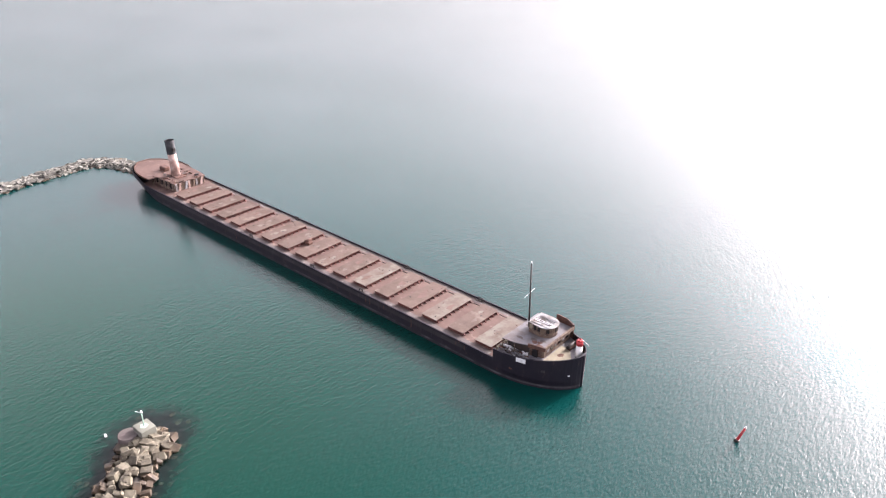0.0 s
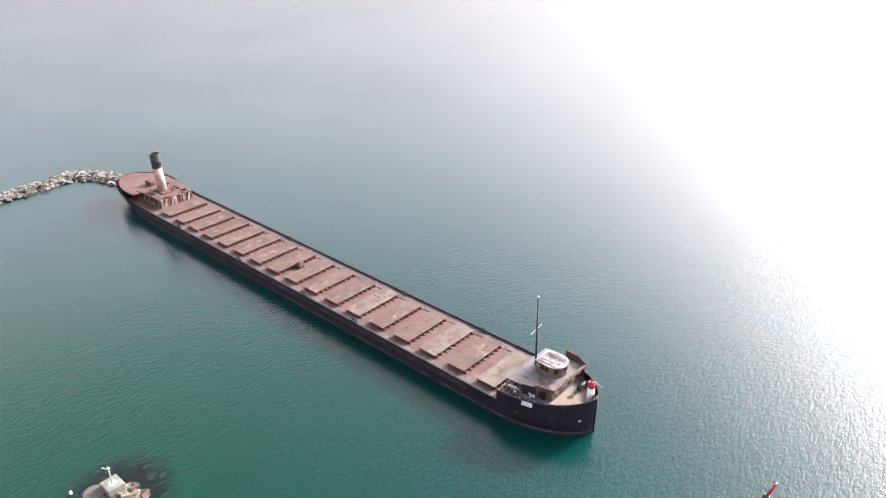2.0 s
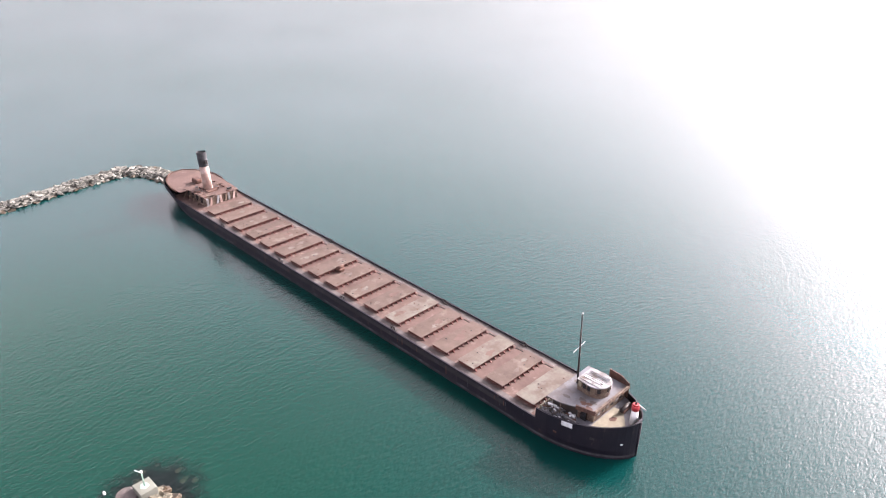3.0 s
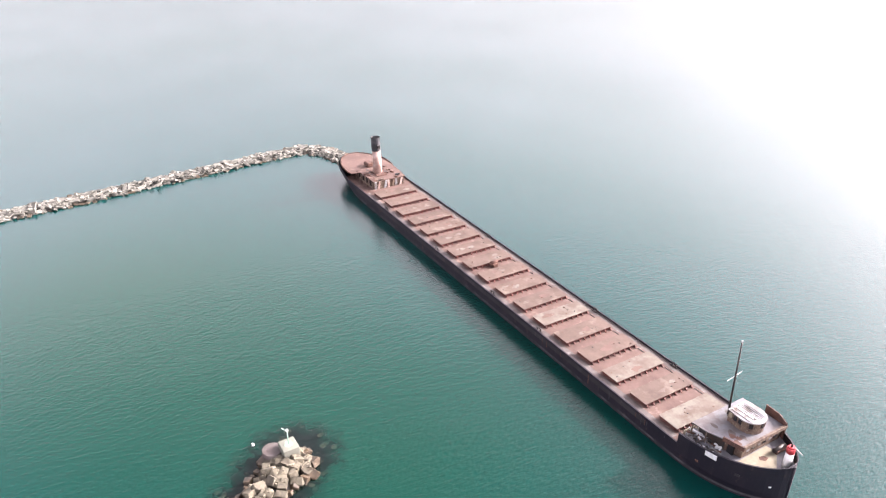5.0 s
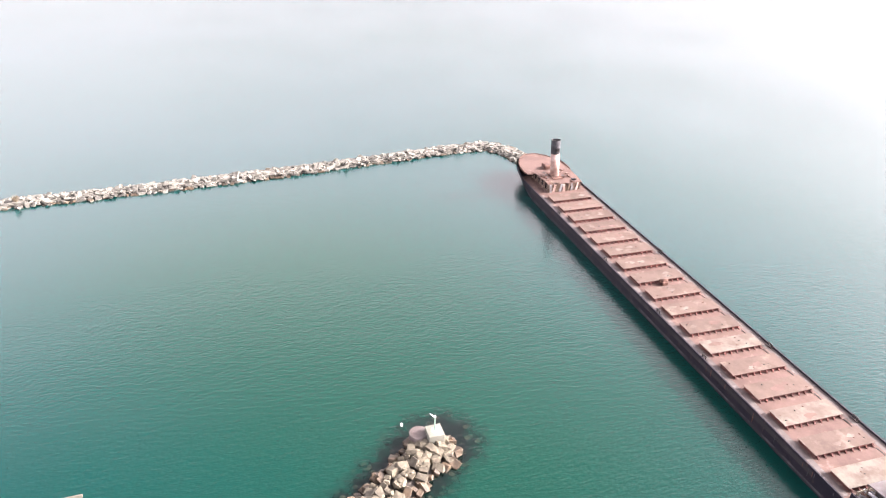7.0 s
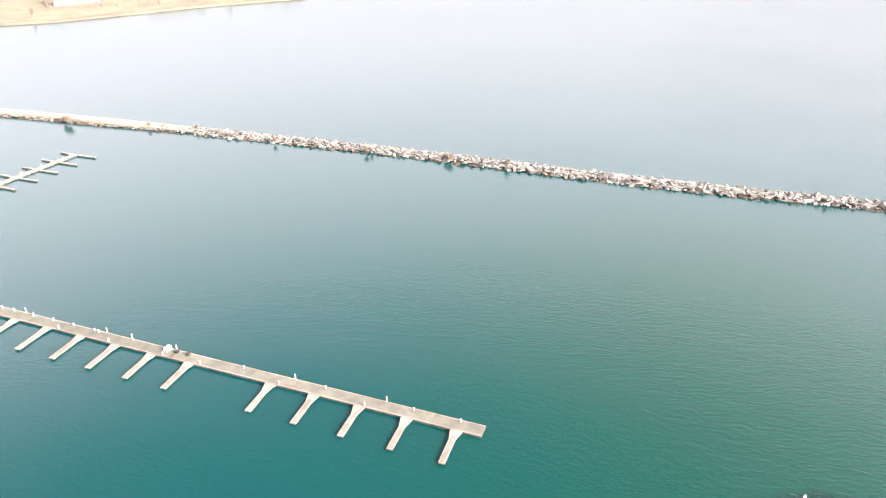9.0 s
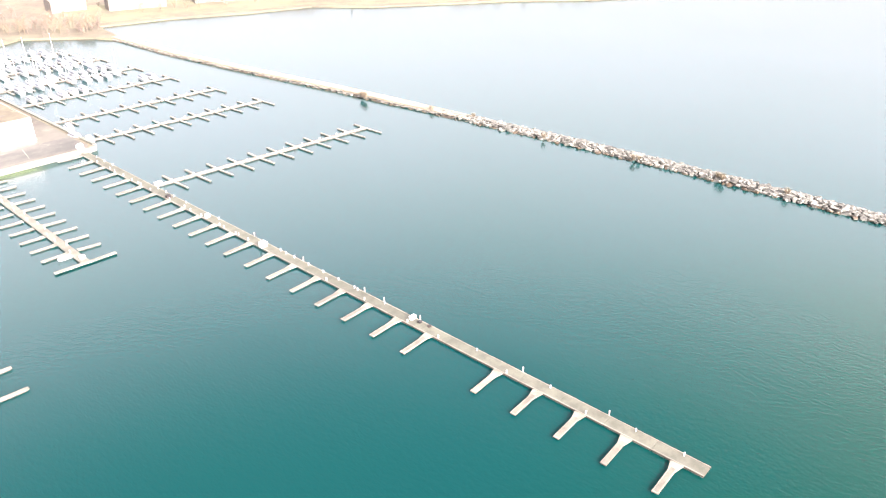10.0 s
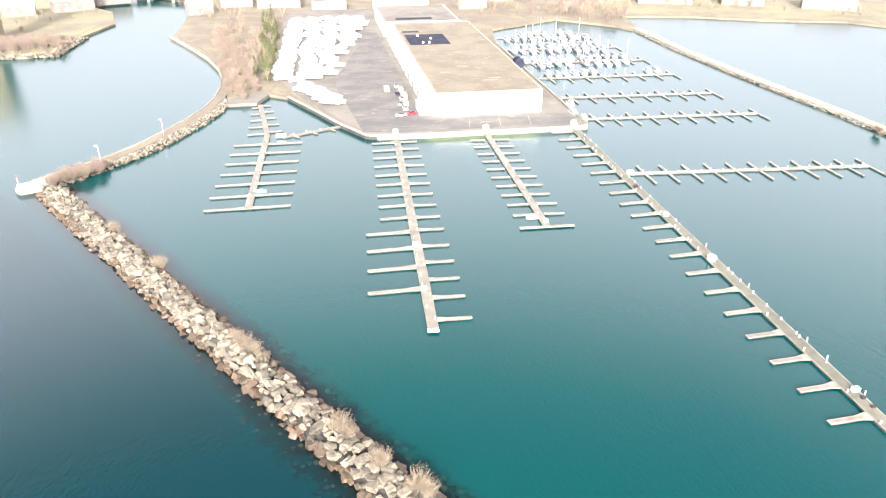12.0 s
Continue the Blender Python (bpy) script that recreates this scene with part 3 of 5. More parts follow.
BREAK = [(-176, 5), (-184, 3.5), (-193, 1.0), (-199.5, -4), (-199, -20), (-195.5, -52), (-191.5, -98), (-190, -131), (-189, -168), (-188.4, -200), (-186.5, -235), (-182.5, -287), (-178, -331), (-175.2, -363), (-170.5, -402), (-166, -440), (-162, -486), (-160, -552)]
breakwater = thing("stone_breakwater", (0, 0, 0), "low breakwater of pale stones from the wreck to the shore", "breakwater")
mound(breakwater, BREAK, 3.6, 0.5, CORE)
rubble(breakwater, BREAK[:12], 3.9, 1.15, 1.15, 1.3, lambda x, y: y > -60, 21, 0.12, dry=2, spread=0.9, slab=(1.6, 0.9, 0.55), tilt=13)
rubble(breakwater, BREAK[11:], 4.0, 1.0, 1.3, 1.1, lambda x, y: False, 22, 0.2, dry=2, slab=(1.4, 0.9, 0.45), tilt=7)
part("path", wall_strip(bmesh.new(), offset_line(BREAK[11:], 2.4), offset_line(BREAK[11:], -2.6), 0.6, [0.9] + [1.5] * (len(BREAK) - 12)), TANDECK, breakwater, "pale worn path along the top")

pier_stones = thing("pier_riprap", (0, 0, 0), "rough stones against the basin side of the pier", "riprap")
rubble(pier_stones, offset_line(PIER[:8], -3.4), 2.2, 1.5, 1.1, 1.25, lambda x, y: False, 31, 0.3)
east_stones = thing("river_bank_riprap", (0, 0, 0), "pale stones along the far river bank", "riprap")
rubble(east_stones, [(208, -524.5), (181, -526), (176.5, -573)], 2.0, 1.4, 1.7, 1.8, lambda x, y: False, 32, 0.1)


# ---------------------------------------------------------------- the grounded ship
ship = thing("lake_freighter", (0, 0, 0), "rusting black-hulled lake freighter grounded as a breakwater", "ship", turn=-0.55)
BEAM, DECK_Z, STERN = 8.5, 3.6, -173.2


def half_breadth(x, z):
    """The hull's half width at x along the ship and height z."""
    bow = 15.5 if z > 2 else 17.5
    s = min(1.0, max(0.0, -x / bow))
    b = (1 - (1 - s) ** 2.1) ** 0.62
    lift = min(1.0, max(0.0, (z + 1.5) / 6.0))
    stern = STERN + 7.0 * (1 - lift) ** 1.3
    run = 15 + 14 * (1 - lift)
    e = min(1.0, max(0.0, (x - stern) / run))
    c = (1 - (1 - e) ** 2.3) ** 0.58
    return BEAM * b * c


def top_height(x):
    if x > -16.5:
        s = (x + 16.5) / 16.5
        return 6.1 + 1.6 * s ** 1.5
    if x < -156:
        s = min(1.0, (-156 - x) / 6)
        return 4.0 + 2.0 * s
    return 3.95


xs = [0, -0.15, -0.5, -1.1, -2, -3.2, -4.8, -6.8, -9, -11.5, -14, -16.49, -16.51] + list(np.arange(-24, -150, -8)) + [-150, -153, -156, -158, -160, -162, -164, -166, -168, -169.6, -170.8, -171.9, -172.6, -173.0, -173.2]


def shell(bm, levels, inset=0.0):
    """Both sides of the hull between heights given as functions of x."""
    cols = []
    for sgn in (-1, 1):
        for x in xs if sgn < 0 else xs[::-1][1:-1]:
            col = []
            for f in levels:
                z = f(x)
                stern = STERN + 7.0 * (1 - min(1.0, max(0.0, (z + 1.5) / 6.0))) ** 1.3
                xx = max(x, stern) if x < -150 else x
                b = max(0.0, half_breadth(xx, z) - inset)
                col.append(bm.verts.new((xx, sgn * b, z)))
            cols.append(col)
    cols.append(cols[0])
    for A, B in zip(cols, cols[1:]):
        for i in range(len(levels) - 1):
            f = bm.faces.new((A[i], B[i], B[i + 1], A[i + 1]))
            f.smooth = False
    bmesh.ops.remove_doubles(bm, verts=bm.verts[:], dist=0.001)
    bmesh.ops.dissolve_degenerate(bm, dist=0.0005, edges=bm.edges[:])
    bmesh.ops.recalc_face_normals(bm, faces=bm.faces[:])
    return bm


part("hull", shell(bmesh.new(), [lambda x: 0.85, lambda x: 2.2, lambda x: max(3.6, top_height(x) * 0.75), top_height]), HULL, ship, "black paint stained with rust")
part("lower_hull", shell(bmesh.new(), [lambda x: -2.0, lambda x: 0.4]), HULL, ship)
part("waterline_band", shell(bmesh.new(), [lambda x: 0.4, lambda x: 0.85]), WATERLINE, ship, "thin pale scuffed line above the water")


def outline(x0, x1, z, inset):
    pts = [x for x in xs if x1 <= x <= x0]
    pts = sorted(set([x0, x1] + pts), reverse=True)
    near = [(x, -max(0.05, half_breadth(x, z) - inset)) for x in pts]
    return near + [(x, -y) for x, y in near[::-1]]


part("main_deck", prism(bmesh.new(), outline(-16.4, -160, 3.6, 0.06), 3.2, DECK_Z), DECK, ship, "pinkish rusted deck plating")
for sgn in (-1, 1):
    y0, y1 = sorted((sgn * 6.75, sgn * 8.35))
    for x0 in range(-144, -18, 7):
        part("deck_margin", boxed(x0, x0 + 6.96, y0, y1, DECK_Z - 0.1, DECK_Z + 0.02), MARGIN, ship)
    part("gunwale", boxed(-156, -16.5, *sorted((sgn * 8.28, sgn * 8.56)), 3.4, 3.98), HULL, ship)

# hatches: raised plate cover, dark red coaming with stays along its forward face
for k in range(17):
    xf = -18.7 - 7.85 * k + 0.0265 * k * k
    hatch = part("hatch", boxed(xf - 4.3, xf - 0.14, -6.1, 6.1, DECK_Z - 0.05, DECK_Z + 0.68), HATCH_SIDE, ship)
    part("cover", bevelled(boxed(xf - 4.45, xf + 0.1, -6.35, 6.35, DECK_Z + 0.68, DECK_Z + 0.78), 0.03), HATCHPALE if k in (0, 2, 5) else HATCH, hatch)
    for i in range(9):
        y = -5.8 + i * 1.45
        bm = bmesh.new()
        a = [bm.verts.new((xf - 0.14, yy, z)) for yy in (y - 0.13, y + 0.13) for z in (DECK_Z + 0.66, DECK_Z)]
        b = [bm.verts.new((xf + 0.55, yy, DECK_Z)) for yy in (y - 0.13, y + 0.13)]
        for q in ((a[0], a[1], b[0]), (a[2], b[1], a[3]), (a[0], b[0], b[1], a[2])):
            bm.faces.new(q)
        part("stay", bm, HATCH_SIDE, hatch)
    spot = random.Random(300 + k)
    # small raised blocks added at random as dark speckles on the cover
    for i in range(4):
        x, y, w, q = xf - spot.uniform(0.6, 3.8), spot.uniform(-5.6, 5.6), spot.uniform(0.07, 0.16), spot.uniform(0.07, 0.2)
        part("cleat", bevelled(boxed(x - w, x + w, y - q, y + q, DECK_Z + 0.78, DECK_Z + 0.9), 0.02), DARKSTEEL if i % 3 else RUSTDARK, hatch)
    for i in range(2):
        x, y, w = xf - spot.uniform(1.2, 3.2), spot.uniform(-4.5, 4.5), spot.uniform(0.5, 1.0)
        part("worn_patch", prism(bmesh.new(), [(x + min(1.1, w * spot.uniform(0.5, 1.1)) * math.cos(a), y + w * spot.uniform(0.6, 2.0) * math.sin(a)) for a in np.linspace(0, 5.7, 10)], DECK_Z + 0.78, DECK_Z + 0.784 + 0.004 * i), HATCHPALE if spot.random() < 0.6 else DECK, hatch)
    for i in range(8):
        part("clamp", boxed(xf + 0.7 + i * 0.3, xf + 0.86 + i * 0.3, 6.0, 6.25, DECK_Z, DECK_Z + 0.12), DARKSTEEL, hatch)

# worn upper strake of the sides, plate by plate
for sgn in (-1, 1):
    for x0 in range(-150, -24, 9):
        part("side_plate", boxed(x0, x0 + 8.94, *sorted((sgn * 8.46, sgn * 8.54)), 2.35, 3.4), STRAKE, ship)
streak = random.Random(31)
for k in range(40):
    x = streak.uniform(-152, -18)
    w, drop = streak.uniform(0.04, 0.14), streak.uniform(0.5, 2.3)
    part("rust_streak", boxed(x, x + w, -8.56, -8.503, 3.4 - drop, 3.4), streak.choice((RUSTDARK, WATERLINE, WATERLINE)), ship)

# mooring bitts at the deck edge
for x, y in ((-57, 8.0), (-57, -8.0), (-101, 8.0), (-101, -8.0), (-33, 8.0), (-130, -8.0), (-75, -8.0)):
    bitt = part("mooring_bitt", boxed(x - 0.9, x + 0.9, y - 0.3, y + 0.3, DECK_Z, DECK_Z + 0.2), DARKSTEEL, ship)
    for dx in (-0.5, 0.5):
        part("post", tube(bmesh.new(), (x + dx, y, DECK_Z + 0.2), (x + dx, y, DECK_Z + 0.75), 0.17, 0.19), DARKSTEEL, bitt)
    part("roller", tube(bmesh.new(), (x - 0.7, y, DECK_Z + 0.85), (x + 0.7, y, DECK_Z + 0.85), 0.12, 0.12), DARKSTEEL, bitt)
winch = part("winch", bevelled(boxed(-87.4, -85.4, -0.6, 0.8, DECK_Z, DECK_Z + 0.8), 0.1), RUSTDARK, ship, "rusted winch on the deck")
part("drum", tube(bmesh.new(), (-86.4, -0.9, DECK_Z + 1.0), (-86.4, 1.1, DECK_Z + 1.0), 0.45, 0.45, 14), RUSTDARK, winch)

# forecastle
FC = 5.45
part("forecastle_deck", prism(bmesh.new(), outline(-0.6, -16.4, FC, 0.3), FC - 0.25, FC), BOWDECK, ship, "pale grey forecastle deck")
part("break_bulkhead", boxed(-16.75, -16.45, -8.2, 8.2, DECK_Z, FC + 0.1), RUSTWALL, ship)
part("tan_plate", prism(bmesh.new(), [(-7.0, -5.4), (-4.6, -4.5), (-2.8, -3.0), (-2.4, -0.6), (-5.2, 3.0), (-7.0, 2.6)], FC, FC + 0.02), TANDECK, ship, "bare tan plating")
bow_x = [x for x in xs if x > -16.5]
o = [(x, -half_breadth(x, 6.5)) for x in bow_x][::-1] + [(x, half_breadth(x, 6.5)) for x in bow_x][1:]
i_ = [(min(x, -0.45), math.copysign(max(0.0, abs(y) - 0.28), y)) for x, y in o]
part("bulwark", wall_strip(bmesh.new(), o, i_, FC - 0.2, [top_height(x) - 0.01 for x, y in o]), RUSTWALL, ship, "rusty inside of the bow bulwark")
part("bulwark_cap", wall_strip(bmesh.new(), [(x * 1.0 + 0.03, y * 1.006) for x, y in o], i_, 5.0, [top_height(x) + 0.07 for x, y in o]), HULL, ship)
for x, z, w, h, mat in ((-7.6, 1.5, 0.5, 0.9, STRAKE), (-5.2, 4.1, 0.7, 0.5, STRAKE), (-1.3, 3.4, 0.25, 0.3, SIGNWHITE), (-11.8, 3.0, 0.6, 0.35, RUSTDARK)):
    b0, b1 = half_breadth(x - w, z), half_breadth(x, z)
    part("hull_plate", wall_strip(bmesh.new(), [(x - w, -b0 - 0.05), (x, -b1 - 0.05)], [(x - w, -b0 + 0.05), (x, -b1 + 0.05)], z, [z + h, z + h]), mat, ship, "small fitting on the bow plating")
part("stem_post", tube(bmesh.new(), (-0.1, 0, -2), (0.05, 0, 7.75), 0.22, 0.22), HULL, ship)

house = part("deckhouse", prism(bmesh.new(), [(-7.2, -3.6), (-7.2, 6.2), (-15.6, 6.2), (-15.6, -4.6), (-10.2, -4.4)], FC, 7.85), RUSTWALL, ship, "rusty peeling deckhouse below the wheelhouse")
part("roof", prism(bmesh.new(), [(-6.9, -4.0), (-6.9, 6.7), (-15.9, 6.7), (-15.9, -6.4), (-13.0, -6.0), (-10.0, -4.8)], 7.85, 8.05), BOWDECK, house, "pale grey roof plating")
for y in (-2.6, -1.2, 0.2, 1.6, 3.0, 4.4):
    part("window", boxed(-7.22, -7.1, y, y + 0.75, 6.4, 7.3), WHITEROOF if int(y * 10) % 4 else GLASS_DARK, house)
part("front_beam", boxed(-7.0, -6.6, -4.0, 6.8, 7.75, 8.45), RUSTWALL, house, "rust-streaked beam along the roof's edge")
part("corner_screen", turned_box(bmesh.new(), (-10.3, -5.0), (-6.62, -4.12), 0.13, 7.6, 8.5), RUSTDARK, house, "dark maroon screen at the corner")
# solid dark pieces: their colour gives the shade of the doorway and open side
part("doorway", boxed(-9.6, -8.4, -4.42, -4.0, FC, 7.4), GLASS_DARK, house)
part("dark_side", prism(bmesh.new(), [(-10.2, -4.52), (-15.4, -4.72), (-15.4, -4.4), (-10.2, -4.3)], FC + 0.1, 7.8), DARKSTEEL, house, "dark slab coloured as the shade in the deckhouse's open side")
for x, y in ((-13.0, -5.9), (-15.7, -6.2)):
    part("pillar", tube(bmesh.new(), (x, y, FC), (x, y, 7.85), 0.1, 0.1, 8), RUSTWALL, house)

clut = random.Random(77)
for k in range(38):  # fallen pipes, planks and plates beside the deckhouse
    x, y = clut.uniform(-16.0, -9.4), clut.uniform(-7.2, -4.9)
    w, d, h = clut.uniform(0.3, 1.3), clut.uniform(0.05, 0.22), clut.uniform(0.06, 0.4)
    bm = bevelled(boxed(-w, w, -d, d, 0, h), 0.02)
    bmesh.ops.transform(bm, matrix=pose(x, y, FC, 0, 0, clut.gauss(20, 40)), verts=bm.verts[:])
    part("scrap", bm, clut.choice((RUSTDARK, BOWDECK, BOWDECK, WHITEROOF, SIGNWHITE, MARGIN, DARKSTEEL)), ship)
for k in range(7):
    x, y = clut.uniform(-14.8, -8.0), clut.uniform(-4.5, 5.8)
    if -13.8 < x < -7.2 and -1.6 < y < 4.6:
        y = -2.6 - k * 0.2
    part("roof_stain", prism(bmesh.new(), [(x + clut.uniform(0.4, 1.0) * math.cos(a), y + clut.uniform(0.3, 0.7) * math.sin(a)) for a in np.linspace(0, 5.6, 8)], 8.05, 8.056 + 0.001 * k), RUSTDARK if k % 2 else MARGIN, house)
windlass = part("windlass", bevelled(boxed(-5.6, -4.6, 2.2, 4.6, FC, FC + 0.7), 0.1), RUSTDARK, ship, "rusted anchor windlass")
part("drum", tube(bmesh.new(), (-5.1, 2.0, FC + 0.7), (-5.1, 4.8, FC + 0.7), 0.4, 0.4, 12), DARKSTEEL, windlass)
part("stain", prism(bmesh.new(), [(-5.3, -1.2), (-4.6, -0.5), (-4.9, 0.5), (-5.6, 0.2), (-5.9, -0.7)], FC + 0.02, FC + 0.026), RUSTDARK, ship, "dark rust stain")
for k in range(10):
    x = -16.3 + 0.1 * (k % 2)
    part("rail_post", boxed(x, x + 0.18, -7.4 + k * 1.55, -7.2 + k * 1.55, DECK_Z + 1.6, FC + 0.9), TANDECK, ship)
part("rail", boxed(-16.35, -16.15, -7.6, 7.6, FC + 0.8, FC + 0.95), TANDECK, ship, "pale rail at the forecastle's break")

# wheelhouse with a rounded front
ph = [(-13.4, -0.9), (-10.4, -1.1)] + [(-10.2 + 2.5 * math.sin(a), 1.5 - 2.6 * math.cos(a)) for a in np.linspace(0.15, math.pi - 0.15, 9)] + [(-10.4, 4.1), (-13.4, 3.9)]
ph = [(-10.6 + (x + 10.6) * 0.92, 1.5 + (y - 1.5) * 0.92) for x, y in ph]
wheel = part("wheelhouse", prism(bmesh.new(), ph, 8.05, 10.3), RUSTWALL, ship, "rusty round-fronted wheelhouse with boarded windows")
cx, cy = -10.6, 1.5
part("roof", bevelled(prism(bmesh.new(), [(cx + (x - cx) * 1.08, cy + (y - cy) * 1.08) for x, y in ph], 10.3, 10.5), 0.05), WHITEROOF, wheel, "weathered white wheelhouse roof")
for k, y in enumerate((-0.35, 0.55, 1.45, 2.35)):
    part("roof_panel", bevelled(boxed(-13.0 + 0.2 * (k % 2), -8.75 + 0.15 * min(k, 3 - k), y, y + 0.84, 10.5, 10.56), 0.02), (WHITEROOF, SIGNWHITE, WHITEROOF, BOWDECK)[k], wheel, "weathered white roof panel")
for k, y in enumerate((-0.4, 0.5, 0.95, 1.4, 1.95, 2.3, 2.8)):
    part("roof_seam", boxed(-13.0 + 0.25 * (k % 3), -8.6 - 0.3 * (k % 2), y - 0.035, y + 0.035, 10.5, 10.62 + 0.02 * (k % 3)), MARGIN if k == 3 else (WHITEROOF, BOWDECK)[k % 2], wheel)
for k in range(6):
    x, y = -12.6 + 0.7 * k, (0.1, 2.6, 1.1, -0.1, 1.9, 0.8)[k]
    part("rust_patch", prism(bmesh.new(), [(x + clut.uniform(0.2, 0.5) * math.cos(q), y + clut.uniform(0.1, 0.35) * math.sin(q)) for q in np.linspace(0, 5.6, 8)], 10.55, 10.566 + 0.002 * k), (RUSTWALL, MARGIN)[k % 2], wheel)
part("sill", prism(bmesh.new(), [(cx + (x - cx) * 1.03, cy + (y - cy) * 1.03) for x, y in ph], 9.0, 9.12), RUSTWALL, wheel)
for a in np.linspace(0.25, math.pi - 0.25, 7):
    px, py = -10.23 + 2.33 * math.sin(a), 1.5 - 2.42 * math.cos(a)
    w = boxed(-0.05, 0.05, -0.32, 0.32, 9.2, 10.1)
    bmesh.ops.transform(w, matrix=pose(px, py, 0, 0, 0, math.degrees(a) - 90), verts=w.verts[:])
    part("window", w, (TANDECK, GLASS_DARK, RUSTWALL)[round(a * 10) % 3], wheel)
for x in (-12.9, -11.9, -10.9):
    part("window", boxed(x, x + 0.6, -0.96, -0.6, 9.2, 10.1), TANDECK if x < -12 else GLASS_DARK, wheel)
wing = part("bridge_wing", wall_strip(bmesh.new(), [(-11.6, 7.6), (-8.8, 7.4), (-6.6, 6.6)], [(-11.6, 7.4), (-8.8, 7.2), (-6.7, 6.4)], FC, [9.2, 9.2, 9.0]), RUSTDARK, ship, "rusty bridge wing screen")

mast = part("mast", tube(bmesh.new(), (-14.2, 0.9, FC), (-14.2, 0.1, 23.6), 0.22, 0.13, 10), DARKSTEEL, ship, "slender dark steel mast")
part("yard", tube(bmesh.new(), (-14.2, -1.6, 16.2), (-14.2, 1.9, 16.9), 0.05, 0.05, 6), WHITE, mast)
part("masthead", tube(bmesh.new(), (-14.2, 0.1, 23.6), (-14.2, 0.1, 23.9), 0.15, 0.12, 8), WHITE, mast)
sx0, sx1 = -10.9, -8.9
part("sign", wall_strip(bmesh.new(), [(x, -half_breadth(x, 6) - 0.12) for x in (sx0, sx1)], [(x, -half_breadth(x, 6) - 0.02) for x in (sx0, sx1)], 5.45, [6.4, 6.45]), SIGNWHITE, ship, "white sign board on the hull side")

beacon = part("beacon_tower", tube(bmesh.new(), (-2.0, 1.2, FC), (-2.0, 1.2, 8.7), 0.72, 0.66, 18), WHITE, ship, "white tower with a red band")
part("red_band", tube(bmesh.new(), (-2.0, 1.2, 8.7), (-2.0, 1.2, 9.7), 0.7, 0.7, 18), RED, beacon)
part("top", tube(bmesh.new(), (-2.0, 1.2, 9.7), (-2.0, 1.2, 9.95), 0.62, 0.5, 18), RED, beacon)
part("lamp", tube(bmesh.new(), (-2.0, 1.2, 9.95), (-2.0, 1.2, 10.5), 0.18, 0.15, 10), DARKSTEEL, beacon)
part("bracket", tube(bmesh.new(), (-1.5, 1.5, 9.9), (-0.5, 2.4, 8.6), 0.06, 0.06, 6), WHITE, beacon)

# after deck, house and funnel
PZ = 6.05
part("poop_deck", prism(bmesh.new(), outline(-155.5, -172.4, PZ, 1.0), PZ - 0.22, PZ), DECK, ship, "rusted after deck")
part("poop_rim", wall_strip(bmesh.new(), [(x, y) for x, y in outline(-157, -172.5, PZ, 0.65)], [(x + 0.1, y * 0.975) for x, y in outline(-157, -172.5, PZ, 0.65)], PZ - 0.4, [PZ + 0.2] * len(outline(-157, -172.5, PZ, 0.65))), RUSTDARK, ship)
after = part("after_house", boxed(-157.5, -145.6, -4.6, 6.0, DECK_Z, PZ), RUSTWALL, ship, "derelict after house, its front torn open")
part("roof", prism(bmesh.new(), [(-145.5, -4.7), (-146.2, -3.2), (-145.3, -1.8), (-145.8, 0.4), (-145.1, 2.0), (-145.6, 4.6), (-145.0, 6.3), (-150, 6.9), (-157.4, 7.2), (-157.4, -5.6), (-153.4, -4.7), (-152.8, -5.2), (-149.6, -4.5)], PZ, PZ + 0.14), DECK, after, "rusted house roof")
for k, y in enumerate((-4.3, -3.4, -2.5, -1.2, 0.1, 1.5, 2.8, 4.2)):
    lean = 0.35 if k % 2 else -0.3
    bm = bmesh.new()
    v = [bm.verts.new(p) for p in ((-145.5, y, DECK_Z), (-145.5, y + 0.75, DECK_Z), (-145.5, y + 0.9 + lean, PZ - 0.05), (-145.5, y + 0.25 + lean, PZ - 0.05), (-145.3, y, DECK_Z), (-145.3, y + 0.75, DECK_Z), (-145.3, y + 0.9 + lean, PZ - 0.05), (-145.3, y + 0.25 + lean, PZ - 0.05))]
    for q in ((3, 2, 1, 0), (4, 5, 6, 7), (0, 1, 5, 4), (1, 2, 6, 5), (2, 3, 7, 6), (3, 0, 4, 7)):
        bm.faces.new([v[i] for i in q])
    part("torn_plate", bm, (WHITEROOF, FUNNELPINK, RUSTWALL)[k % 3], after, "bent pale plate of the torn front")
    # openings are dark boxes on the wall, the shade inside put into their colour
    if k % 2:
        part("opening", boxed(-145.62, -145.56, y + 0.8, y + 1.4, DECK_Z + 0.4, DECK_Z + 1.5), GLASS_DARK, after)
# side openings likewise: dark boxes coloured as the shade within
for x in (-156.4, -153.6, -151, -148.4):
    part("side_opening", boxed(x, x + 1.3, -4.64, -4.5, DECK_Z + 0.5, DECK_Z + 2.3), GLASS_DARK, after)
    part("stanchion", tube(bmesh.new(), (x, -5.9, DECK_Z), (x, -4.9, PZ), 0.12, 0.1, 6), RUSTWALL, after)
for k in range(34):
    x, y = clut.uniform(-156.5, -145.8), clut.choice((-1, 1)) * clut.uniform(1.9, 4.4)
    bm = boxed(-clut.uniform(0.2, 1.1), clut.uniform(0.2, 1.1), -clut.uniform(0.1, 0.5), clut.uniform(0.1, 0.5), 0, clut.uniform(0.05, 0.45))
    bmesh.ops.transform(bm, matrix=pose(x, y, PZ + 0.1, 0, 0, clut.uniform(0, 180)), verts=bm.verts[:])
    part("scrap", bm, clut.choice((RUSTDARK, RUSTDARK, DECK, DARKSTEEL, RUSTWALL)), after)
